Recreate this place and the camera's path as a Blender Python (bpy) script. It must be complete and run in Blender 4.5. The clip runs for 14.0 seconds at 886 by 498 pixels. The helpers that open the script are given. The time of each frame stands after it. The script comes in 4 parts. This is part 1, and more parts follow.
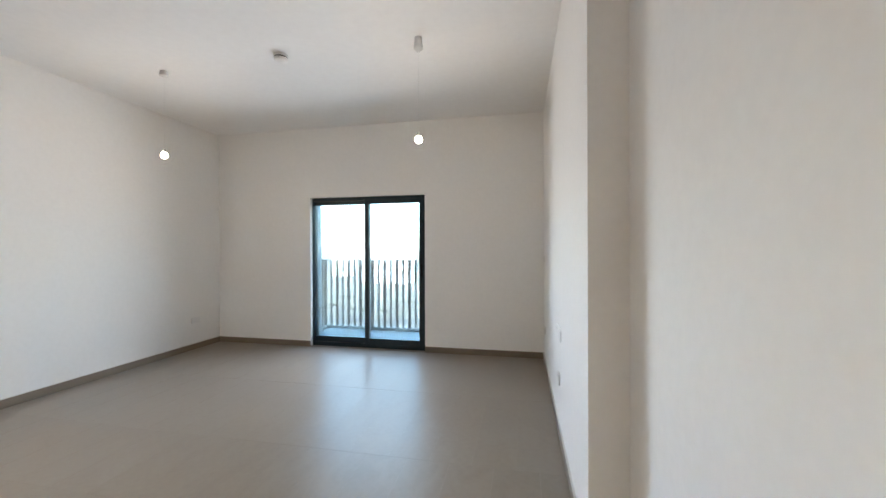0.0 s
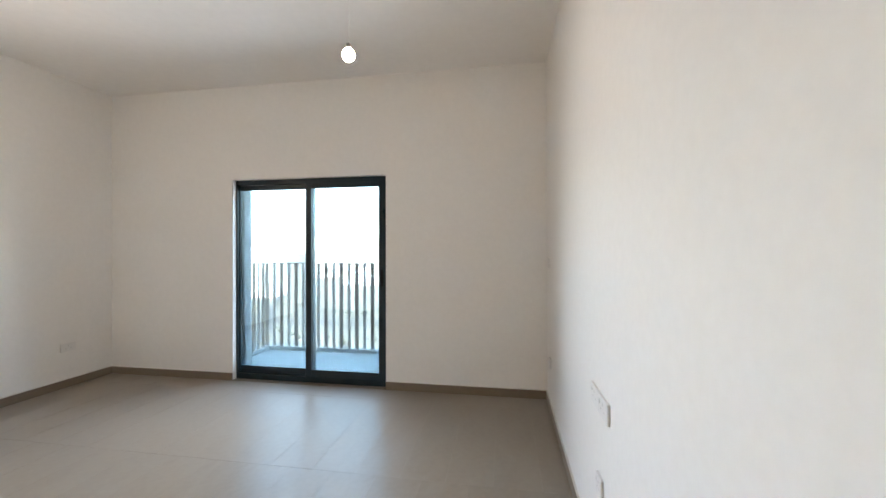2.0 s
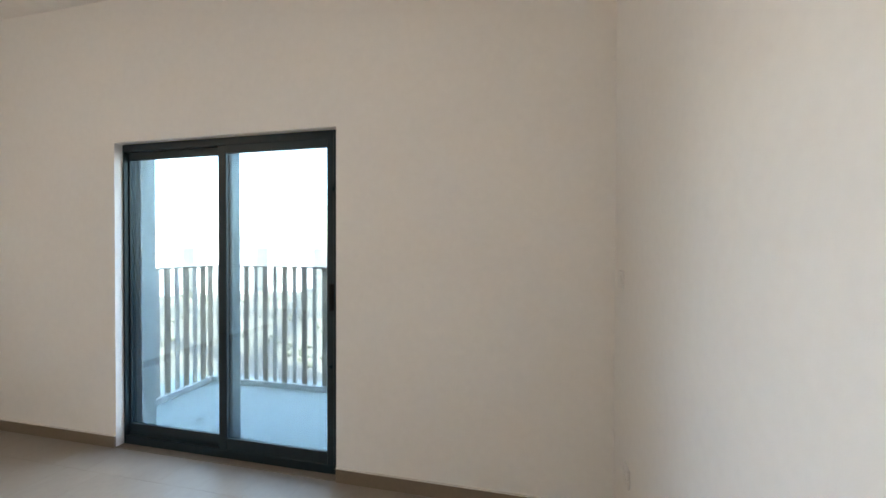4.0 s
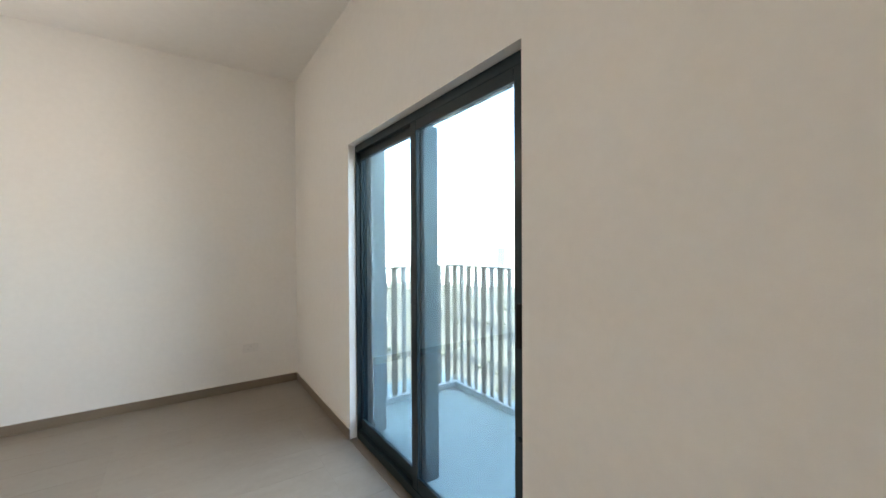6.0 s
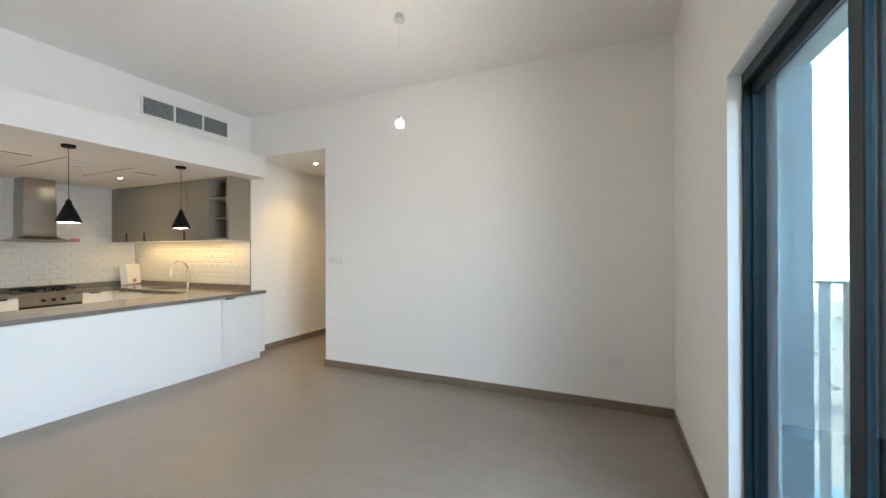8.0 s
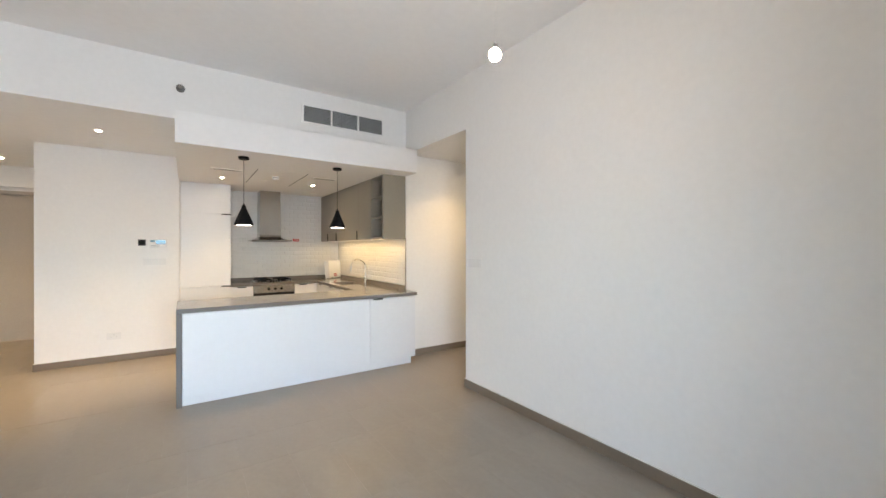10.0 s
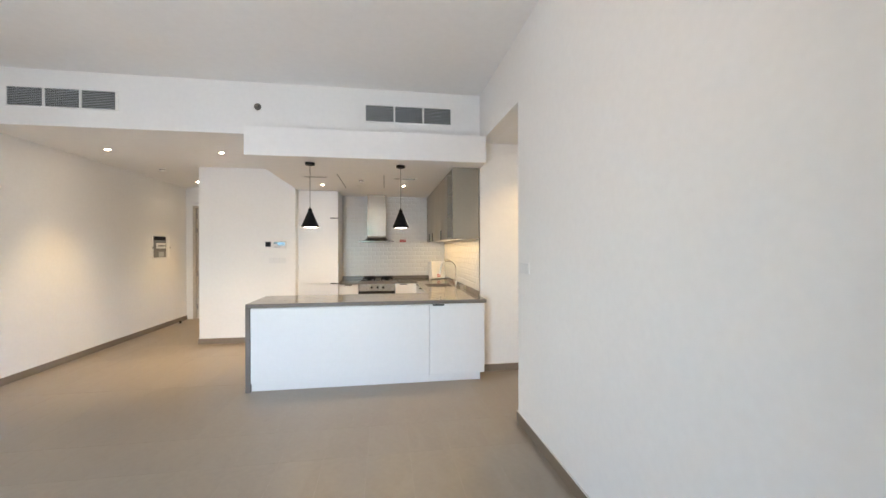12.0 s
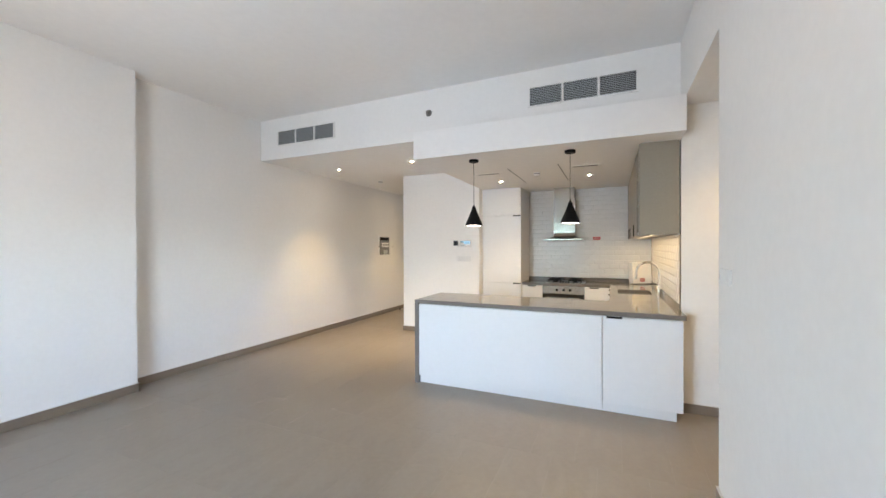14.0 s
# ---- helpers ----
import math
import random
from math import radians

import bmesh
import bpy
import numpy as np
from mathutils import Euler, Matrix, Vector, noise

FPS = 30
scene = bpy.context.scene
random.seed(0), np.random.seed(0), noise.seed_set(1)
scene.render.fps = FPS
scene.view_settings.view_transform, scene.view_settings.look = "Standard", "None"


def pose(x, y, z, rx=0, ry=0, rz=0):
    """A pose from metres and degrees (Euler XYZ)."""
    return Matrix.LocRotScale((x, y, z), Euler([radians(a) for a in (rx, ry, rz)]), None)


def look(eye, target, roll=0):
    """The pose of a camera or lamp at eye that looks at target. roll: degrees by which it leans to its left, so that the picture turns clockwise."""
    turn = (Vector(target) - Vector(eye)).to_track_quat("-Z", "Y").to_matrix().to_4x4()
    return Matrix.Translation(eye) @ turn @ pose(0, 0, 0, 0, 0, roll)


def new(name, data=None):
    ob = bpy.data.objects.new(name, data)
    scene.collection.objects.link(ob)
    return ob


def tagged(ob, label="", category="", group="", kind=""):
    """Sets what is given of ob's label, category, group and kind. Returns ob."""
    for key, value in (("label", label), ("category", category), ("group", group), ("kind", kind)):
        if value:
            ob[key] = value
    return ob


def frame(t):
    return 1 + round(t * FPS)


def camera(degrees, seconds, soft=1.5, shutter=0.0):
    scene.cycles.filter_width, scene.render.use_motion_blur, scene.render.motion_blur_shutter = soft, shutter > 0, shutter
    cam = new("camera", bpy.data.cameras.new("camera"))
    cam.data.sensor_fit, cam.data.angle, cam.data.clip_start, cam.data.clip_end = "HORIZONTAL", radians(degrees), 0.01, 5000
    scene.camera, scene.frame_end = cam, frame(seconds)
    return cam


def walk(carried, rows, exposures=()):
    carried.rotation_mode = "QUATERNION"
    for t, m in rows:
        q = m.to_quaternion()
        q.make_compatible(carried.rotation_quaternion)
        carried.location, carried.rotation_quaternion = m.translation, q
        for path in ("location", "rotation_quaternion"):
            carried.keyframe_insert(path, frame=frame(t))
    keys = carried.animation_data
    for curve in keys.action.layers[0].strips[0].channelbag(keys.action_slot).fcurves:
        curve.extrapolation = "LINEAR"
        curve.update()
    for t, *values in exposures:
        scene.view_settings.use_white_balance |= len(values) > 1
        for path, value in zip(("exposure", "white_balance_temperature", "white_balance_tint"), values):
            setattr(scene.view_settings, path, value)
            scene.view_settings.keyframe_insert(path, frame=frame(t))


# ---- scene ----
cam = camera(98.8, 14.0)
PATH = [
    (0, (0.33, 0.912, 1.479), (-0.074, 2.871, 1.475), -0.2),
    (0.5, (0.276, 1.26, 1.474), (-0.124, 3.22, 1.473), -0.1),
    (1, (0.235, 1.587, 1.471), (-0.145, 3.551, 1.467), -0.1),
    (1.5, (0.225, 1.958, 1.465), (-0.121, 3.928, 1.466), -0.1),
    (2, (0.222, 2.319, 1.461), (-0.102, 4.292, 1.465), -0.1),
    (2.5, (0.221, 2.689, 1.448), (-0.085, 4.666, 1.46), -0.2),
    (3, (0.232, 3.135, 1.477), (-0.072, 5.111, 1.469), -0.2),
    (5.5, (0.023, 4.880, 1.508), (-1.247, 6.425, 1.474), 0.0),
    (6, (-0.013, 5.102, 1.480), (-1.662, 6.234, 1.462), -0.3),
    (6.5, (-0.056, 5.300, 1.490), (-1.976, 5.856, 1.473), -0.3),
    (7, (-0.208, 5.478, 1.460), (-2.208, 5.487, 1.454), -0.2),
    (7.5, (-0.396, 5.595, 1.460), (-2.344, 5.140, 1.456), -0.1),
    (8, (-0.646, 5.648, 1.447), (-2.475, 4.839, 1.451), -0.2),
    (8.5, (-0.950, 5.602, 1.438), (-2.624, 4.508, 1.445), -0.1),
    (11, (-2.632, 5.538, 1.485), (-3.334, 3.665, 1.477), -0.1),
    (11.5, (-2.965, 5.495, 1.485), (-3.447, 3.554, 1.48), -0.1),
    (12, (-3.279, 5.475, 1.481), (-3.583, 3.498, 1.474), -0.1),
    (12.5, (-3.539, 5.459, 1.474), (-3.626, 3.461, 1.467), -0.3),
    (13, (-3.723, 5.362, 1.466), (-3.478, 3.377, 1.453), -0.2),
    (13.5, (-3.832, 5.226, 1.484), (-3.223, 3.32, 1.47), -0.3),
    (14, (-3.845, 5.01, 1.481), (-3.031, 3.183, 1.469), -0.2),
]
walk(cam, [(t, look(e, g, r)) for t, e, g, r in PATH], exposures=[(0.0, 6.82, 6700, 14.0), (1.0, 6.99, 6850, 14.8), (3.0, 6.87, 7200, 16.3), (6.0, 6.84, 7350, 14.2), (7.5, 6.75, 6700, 11.4), (8.4, 7.0, 6700, 12.7), (11.0, 6.96, 6800, 15.2), (14.0, 6.98, 6450, 14.2)])
SKY, BULB_E, DLW, STRIPW, PNW, WINW = 0.13, 2.0, 1.3, 0.08, 0.20, 0.59
# ---- world, sun and exposure ----
world = bpy.data.worlds.new("sky")
scene.world = world
world.use_nodes = True
wn = world.node_tree
sky = wn.nodes.new("ShaderNodeTexSky")
sky.sky_type = 'NISHITA'
sky.sun_disc = False
sky.sun_elevation = radians(52)
sky.sun_rotation = radians(160)
sky.dust_density = 2.0
sky.air_density = 1.0
wn.nodes["Background"].inputs[1].default_value = SKY
wn.links.new(sky.outputs[0], wn.nodes["Background"].inputs[0])

sun = new("sun", bpy.data.lights.new("sun", 'SUN'))
sun.data.energy = 2.0
sun.data.angle = radians(0.6)
sun.data.color = (1.0, 0.95, 0.88)
sun.matrix_world = look((8, -25, 40), (0, 0, 0))

SOFT = (1.0, 0.70, 0.32)

# daylight of the open sky in the balcony door's opening
day = new("door_daylight", bpy.data.lights.new("door_daylight", 'AREA'))
day.data.shape, day.data.size, day.data.size_y = 'RECTANGLE', 1.30, 1.95
day.data.energy, day.data.color = WINW, (0.78, 0.885, 1.0)
day.data.spread = radians(132)
day.matrix_world = look((-1.9, 6.41, 1.14), (-1.9, 0.0, 1.14))


# ---- materials ----
def mat(name, color, rough=0.5, metal=0.0, vary=0.04, scale=6.0, bump=0.0, bump_scale=200.0, piece=0.0, island=0.0, coat=0.0, spec=0.5):
    """Procedural surface: base colour varied by two noises, optional grain relief and variation from piece to piece."""
    m = bpy.data.materials.new(name)
    m.use_nodes = True
    n, l = m.node_tree.nodes, m.node_tree.links
    b = n["Principled BSDF"]
    b.inputs["Roughness"].default_value = rough
    b.inputs["Metallic"].default_value = metal
    b.inputs["Coat Weight"].default_value = coat
    b.inputs["Specular IOR Level"].default_value = spec
    co = n.new("ShaderNodeTexCoord")
    big = n.new("ShaderNodeTexNoise")
    big.inputs["Scale"].default_value = scale * 0.25
    big.inputs["Detail"].default_value = 4
    fine = n.new("ShaderNodeTexNoise")
    fine.inputs["Scale"].default_value = scale * 8
    fine.inputs["Detail"].default_value = 6
    l.new(co.outputs["Object"], big.inputs["Vector"])
    l.new(co.outputs["Object"], fine.inputs["Vector"])
    add = n.new("ShaderNodeMath")
    add.operation = 'ADD'
    l.new(big.outputs["Fac"], add.inputs[0])
    l.new(fine.outputs["Fac"], add.inputs[1])
    last = add.outputs[0]
    lo, hi = 0.7, 1.3
    if piece or island:
        src = n.new("ShaderNodeObjectInfo") if piece else n.new("ShaderNodeNewGeometry")
        out = src.outputs["Random"] if piece else src.outputs["Random Per Island"]
        ma = n.new("ShaderNodeMath")
        ma.operation = 'MULTIPLY_ADD'
        ma.inputs[1].default_value = piece or island
        l.new(out, ma.inputs[0])
        l.new(last, ma.inputs[2])
        last = ma.outputs[0]
        hi += piece or island
    mr = n.new("ShaderNodeMapRange")
    mr.inputs["From Min"].default_value = lo
    mr.inputs["From Max"].default_value = hi
    mr.inputs["To Min"].default_value = 1 - vary
    mr.inputs["To Max"].default_value = 1 + vary
    l.new(last, mr.inputs["Value"])
    mul = n.new("ShaderNodeVectorMath")
    mul.operation = 'SCALE'
    mul.inputs[0].default_value = color
    l.new(mr.outputs[0], mul.inputs["Scale"])
    l.new(mul.outputs[0], b.inputs["Base Color"])
    rr = n.new("ShaderNodeMapRange")
    rr.inputs["From Min"].default_value = 0.3
    rr.inputs["From Max"].default_value = 0.7
    rr.inputs["To Min"].default_value = max(0.02, rough - 0.06 * (rough > 0.1))
    rr.inputs["To Max"].default_value = min(1, rough + 0.06)
    l.new(big.outputs["Fac"], rr.inputs["Value"])
    l.new(rr.outputs[0], b.inputs["Roughness"])
    if bump:
        gr = n.new("ShaderNodeTexNoise")
        gr.inputs["Scale"].default_value = bump_scale
        gr.inputs["Detail"].default_value = 4
        l.new(co.outputs["Object"], gr.inputs["Vector"])
        bp = n.new("ShaderNodeBump")
        bp.inputs["Strength"].default_value = bump
        bp.inputs["Distance"].default_value = 0.002
        l.new(gr.outputs["Fac"], bp.inputs["Height"])
        l.new(bp.outputs[0], b.inputs["Normal"])
    return m


def glow(name, color, strength):
    m = bpy.data.materials.new(name)
    m.use_nodes = True
    b = m.node_tree.nodes["Principled BSDF"]
    b.inputs["Base Color"].default_value = (0.8, 0.8, 0.8, 1)
    b.inputs["Emission Color"].default_value = (*color, 1)
    b.inputs["Emission Strength"].default_value = strength
    return m


def brushed(name, color, rough):
    """Brushed metal: the grain is stretched along one axis."""
    m = mat(name, color, rough, 1.0, 0.05, 4)
    n, l = m.node_tree.nodes, m.node_tree.links
    co = n.new("ShaderNodeTexCoord")
    mp = n.new("ShaderNodeMapping")
    mp.inputs["Scale"].default_value = (600, 600, 6)
    g = n.new("ShaderNodeTexNoise")
    g.inputs["Scale"].default_value = 1
    bp = n.new("ShaderNodeBump")
    bp.inputs["Strength"].default_value = 0.08
    bp.inputs["Distance"].default_value = 0.001
    l.new(co.outputs["Object"], mp.inputs["Vector"])
    l.new(mp.outputs[0], g.inputs["Vector"])
    l.new(g.outputs["Fac"], bp.inputs["Height"])
    l.new(bp.outputs[0], n["Principled BSDF"].inputs["Normal"])
    return m


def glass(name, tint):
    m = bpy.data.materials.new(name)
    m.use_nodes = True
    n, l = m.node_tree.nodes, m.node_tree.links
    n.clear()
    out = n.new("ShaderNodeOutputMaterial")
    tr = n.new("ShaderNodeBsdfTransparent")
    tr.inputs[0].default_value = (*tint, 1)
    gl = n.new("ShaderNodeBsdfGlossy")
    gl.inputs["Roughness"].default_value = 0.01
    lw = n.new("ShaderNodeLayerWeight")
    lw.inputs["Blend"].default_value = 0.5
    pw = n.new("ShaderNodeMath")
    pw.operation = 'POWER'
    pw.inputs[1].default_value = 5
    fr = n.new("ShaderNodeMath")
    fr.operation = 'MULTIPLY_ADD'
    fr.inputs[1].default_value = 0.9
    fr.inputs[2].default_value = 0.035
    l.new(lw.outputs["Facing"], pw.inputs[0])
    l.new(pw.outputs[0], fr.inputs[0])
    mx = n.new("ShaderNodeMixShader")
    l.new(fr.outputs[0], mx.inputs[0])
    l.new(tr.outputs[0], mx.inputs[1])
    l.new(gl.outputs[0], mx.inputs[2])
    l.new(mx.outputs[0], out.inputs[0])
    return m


PAINT = mat("wall_paint", (0.86, 0.85, 0.83), 0.75, vary=0.02, scale=3, bump=0.12, bump_scale=260)
CEIL = mat("ceiling_paint", (0.88, 0.87, 0.855), 0.85, vary=0.02, scale=2, bump=0.08, bump_scale=200)
PORC = mat("porcelain_floor", (0.275, 0.238, 0.198), 0.41, vary=0.06, scale=3, bump=0.05, bump_scale=120, piece=0.05)
def cloud(m, color, amount):
    """Long soft clouds along the planks over a base colour, moved from piece to piece."""
    n, l = m.node_tree.nodes, m.node_tree.links
    b = n["Principled BSDF"]
    src = b.inputs["Base Color"].links[0].from_socket
    geo = n.new("ShaderNodeNewGeometry")
    inf = n.new("ShaderNodeObjectInfo")
    mp = n.new("ShaderNodeMapping")
    mp.inputs["Scale"].default_value = (3.2, 1.3, 1)
    off = n.new("ShaderNodeVectorMath")
    off.operation = 'SCALE'
    off.inputs[0].default_value = (9, 5, 3)
    l.new(inf.outputs["Random"], off.inputs["Scale"])
    l.new(off.outputs[0], mp.inputs["Location"])
    l.new(geo.outputs["Position"], mp.inputs["Vector"])
    nz = n.new("ShaderNodeTexNoise")
    nz.inputs["Scale"].default_value = 1.6
    nz.inputs["Detail"].default_value = 5
    nz.inputs["Distortion"].default_value = 1.2
    l.new(mp.outputs[0], nz.inputs["Vector"])
    mr = n.new("ShaderNodeMapRange")
    mr.inputs["From Min"].default_value = 0.42
    mr.inputs["From Max"].default_value = 0.72
    mr.inputs["To Max"].default_value = amount
    l.new(nz.outputs["Fac"], mr.inputs["Value"])
    mx = n.new("ShaderNodeMix")
    mx.data_type = 'RGBA'
    l.new(mr.outputs[0], mx.inputs[0])
    l.new(src, mx.inputs[6])
    mx.inputs[7].default_value = (*color, 1)
    l.new(mx.outputs[2], b.inputs["Base Color"])
    rg = n.new("ShaderNodeMapRange")
    rg.inputs["From Min"].default_value = 0.35
    rg.inputs["From Max"].default_value = 0.7
    rg.inputs["To Min"].default_value = 0.29
    rg.inputs["To Max"].default_value = 0.39
    l.new(nz.outputs["Fac"], rg.inputs["Value"])
    l.new(rg.outputs[0], b.inputs["Roughness"])


cloud(PORC, (0.33, 0.295, 0.255), 0.45)
GROUT = mat("grout", (0.35, 0.315, 0.275), 0.9, vary=0.08, scale=20)
SKIRT = mat("porcelain_skirting", (0.20, 0.158, 0.118), 0.4, vary=0.06, scale=6, bump=0.05)
CAULK = mat("caulk_line", (0.7, 0.68, 0.65), 0.7)
WHITE = mat("white_lacquer", (0.80, 0.805, 0.81), 0.42, vary=0.015, scale=3)
CARC = mat("carcass_white", (0.74, 0.74, 0.73), 0.5, vary=0.02)
TAUPE = mat("taupe_laminate", (0.305, 0.28, 0.23), 0.42, vary=0.04, scale=8, bump=0.04, bump_scale=300)
QUARTZ = mat("quartz_worktop", (0.17, 0.157, 0.145), 0.12, vary=0.03, scale=30)
BLACK = mat("black_metal", (0.005, 0.005, 0.0055), 0.5, 0.0, 0.1, 20, spec=0.15)
CORD = mat("black_cord", (0.03, 0.03, 0.03), 0.7)
STEEL = brushed("brushed_steel", (0.42, 0.40, 0.37), 0.21)
SINKM = mat("satin_sink_steel", (0.22, 0.21, 0.20), 0.35, 1.0, 0.06, 12)
CHROME = mat("chrome", (0.85, 0.85, 0.86), 0.06, 1.0, 0.02)
DARKGLASS = mat("black_oven_glass", (0.012, 0.012, 0.013), 0.06, spec=0.6)
ALU = mat("dark_aluminium", (0.006, 0.019, 0.027), 0.33, 0.0, 0.1, 8, spec=0.35, bump=0.03, bump_scale=600)
GLAZE = mat("glazed_tile", (0.74, 0.74, 0.73), 0.10, vary=0.03, scale=20, piece=0.2)
TGROUT = mat("tile_grout", (0.80, 0.795, 0.78), 0.9, vary=0.05)
PLASTIC = mat("white_plastic", (0.80, 0.795, 0.78), 0.4, vary=0.01)
GREYP = mat("grey_plastic", (0.20, 0.20, 0.20), 0.5)
GRILLE = mat("grille_paint", (0.42, 0.44, 0.445), 0.45, vary=0.03)
VOID = mat("dark_duct", (0.02, 0.02, 0.02), 0.9)
DOORM = mat("door_laminate", (0.50, 0.44, 0.37), 0.5, vary=0.06, scale=10, bump=0.05, bump_scale=120)
RED = mat("red_print", (0.45, 0.02, 0.02), 0.5)
SCREEN = glow("display", (0.35, 0.66, 0.9), 0.008)
SCREEN.node_tree.nodes["Principled BSDF"].inputs["Base Color"].default_value = (0.05, 0.12, 0.16, 1)
BALCT = mat("balcony_tile", (0.34, 0.40, 0.385), 0.6, vary=0.06, scale=6, bump=0.1, bump_scale=80)
RAILM = mat("bronze_rail", (0.29, 0.24, 0.195), 0.45, 0.2, 0.1, 10)
RAILP = mat("pale_rail", (0.44, 0.405, 0.37), 0.5, 0.0, 0.08, 10)
FACADE = mat("exterior_render", (0.25, 0.295, 0.29), 0.85, vary=0.04, scale=4, bump=0.2, bump_scale=150)
# lighter, bluer copy of the dark aluminium, with outdoor light in its colour
ALU2 = mat("skylit_aluminium", (0.13, 0.18, 0.205), 0.35, 0.3, 0.08, 8)
CLAD = mat("reveal_cladding", (0.40, 0.44, 0.44), 0.5, 0.1, 0.06, 6)
KERBM = mat("pale_kerb", (0.50, 0.52, 0.51), 0.7, vary=0.05, scale=6, bump=0.1, bump_scale=100)
# strong tint dims the overbright outdoor view; the panes cast no shadow indoors
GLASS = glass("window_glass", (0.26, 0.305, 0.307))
BULB = glow("bulb_glow", (1.0, 0.85, 0.66), BULB_E)
ROSE = mat("grey_white_plastic", (0.68, 0.675, 0.66), 0.45, vary=0.02)
PINS = mat("pin_hole_grey", (0.66, 0.655, 0.64), 0.6)
TEAL = mat("teal_display", (0.05, 0.22, 0.30), 0.3)
LENS2 = glow("downlight_glow", (1.0, 0.82, 0.56), 4.0)
LENS = glow("downlight_lens", (1.0, 0.86, 0.66), 0.5)
TUBE = glow("strip_glow", (1.0, 0.75, 0.4), 0.02)


# ---- mesh helpers ----
def link(name, bm, material, parent=None, label="", smooth=False):
    me = bpy.data.meshes.new(name)
    bm.normal_update()
    bm.to_mesh(me)
    bm.free()
    for m in (material if isinstance(material, (list, tuple)) else [material]):
        me.materials.append(m)
    if smooth:
        for p in me.polygons:
            p.use_smooth = True
        me.set_sharp_from_angle(angle=radians(35))
    ob = new(name, me)
    if parent:
        ob.parent = parent
    if label:
        ob["label"] = label
    return ob


def part(name, bm, material, parent, label="", smooth=False):
    return link(name, bm, material, parent, label, smooth)


def thing(name, label, category, group="", at=(0, 0, 0)):
    ob = new(name)
    ob.location = at
    ob.empty_display_size = 0.05
    return tagged(ob, label, category, group)


def struct(name, bm, material, label, category, smooth=False):
    return tagged(link(name, bm, material, None, "", smooth), label, category, "", "structure")


def box(bm, x0, x1, y0, y1, z0, z1, bevel=0.0, seg=2):
    r = bmesh.ops.create_cube(bm, size=1)
    vs = r["verts"]
    bmesh.ops.scale(bm, vec=(x1 - x0, y1 - y0, z1 - z0), verts=vs)
    bmesh.ops.translate(bm, vec=((x0 + x1) / 2, (y0 + y1) / 2, (z0 + z1) / 2), verts=vs)
    if bevel:
        es = list({e for v in vs for e in v.link_edges})
        bmesh.ops.bevel(bm, geom=es, offset=bevel, segments=seg, affect='EDGES', profile=0.5)
    return bm


def B(x0, x1, y0, y1, z0, z1, bevel=0.0, seg=2):
    return box(bmesh.new(), min(x0, x1), max(x0, x1), min(y0, y1), max(y0, y1), min(z0, z1), max(z0, z1), bevel, seg)


def cyl(bm, r0, r1, z0, z1, x=0, y=0, seg=32, cap=True):
    r = bmesh.ops.create_cone(bm, cap_ends=cap, segments=seg, radius1=r0, radius2=r1, depth=z1 - z0)
    bmesh.ops.translate(bm, vec=(x, y, (z0 + z1) / 2), verts=r["verts"])
    return bm


def lathe(profile, seg=40):
    """Surface turned about z from a short profile of (radius, height)."""
    bm = bmesh.new()
    rings = []
    for r, z in profile:
        rings.append([bm.verts.new((r * math.cos(2 * math.pi * i / seg), r * math.sin(2 * math.pi * i / seg), z)) for i in range(seg)])
    for a, b in zip(rings, rings[1:]):
        for i in range(seg):
            j = (i + 1) % seg
            bm.faces.new((a[i], a[j], b[j], b[i]))
    bmesh.ops.remove_doubles(bm, verts=bm.verts, dist=1e-5)
    bmesh.ops.recalc_face_normals(bm, faces=bm.faces)
    return bm


def tube(points, r, seg=14):
    """A round bar swept along points."""
    bm = bmesh.new()
    rings = []
    up = Vector((0.31, 0.87, 0.11)).normalized()
    for i, p in enumerate(points):
        p = Vector(p)
        a = Vector(points[max(i - 1, 0)])
        b = Vector(points[min(i + 1, len(points) - 1)])
        d = (b - a).normalized()
        u = d.cross(up).normalized()
        v = d.cross(u)
        rings.append([bm.verts.new(p + r * (u * math.cos(2 * math.pi * k / seg) + v * math.sin(2 * math.pi * k / seg))) for k in range(seg)])
    for a, b in zip(rings, rings[1:]):
        for k in range(seg):
            j = (k + 1) % seg
            bm.faces.new((a[k], a[j], b[j], b[k]))
    bm.faces.new(rings[0])
    bm.faces.new(rings[-1][::-1])
    bmesh.ops.recalc_face_normals(bm, faces=bm.faces)
    return bm


def turn(bm, m):
    bmesh.ops.transform(bm, matrix=m, verts=bm.verts)
    return bm


def spot(name, at, to, watts, cone, blend, color, radius=0.035):
    ob = new(name, bpy.data.lights.new(name, 'SPOT'))
    d = ob.data
    d.energy, d.color, d.spot_size, d.spot_blend, d.shadow_soft_size = watts, color, radians(cone), blend, radius
    ob.matrix_world = look(at, to)
    return ob


# ---- plan ----
XW, XE, XH = -4.405, 0.624, 0.80     # west wall, east wall, hall wall
YN = 6.145                           # inner face of the balcony wall
YOUT = 6.437                         # its outer face
YSTEP = 2.725                        # where the east wall steps back to the hall wall
YBH = 1.05                           # bulkhead face
ZC, ZH, ZK = 3.295, 2.727, 2.430     # living, hall and kitchen ceilings
ZCO = 2.727                          # corridor ceiling
YW0 = 2.375                          # end of the west wall at the corridor
YCO = 1.058                          # corridor wall
YB = -1.70                           # kitchen back wall
XF = -0.46                           # hall's kitchen-side wall
YF = -0.865                          # wall beside the tall cabinet
XFR = -1.872                         # its end at the tall cabinet
YE = -3.15                           # end of the hall
DX0, DX1, DZ = -2.80, -1.013, 2.248  # balcony door opening
IX0, IX1 = -4.405, -1.874            # worktop ends
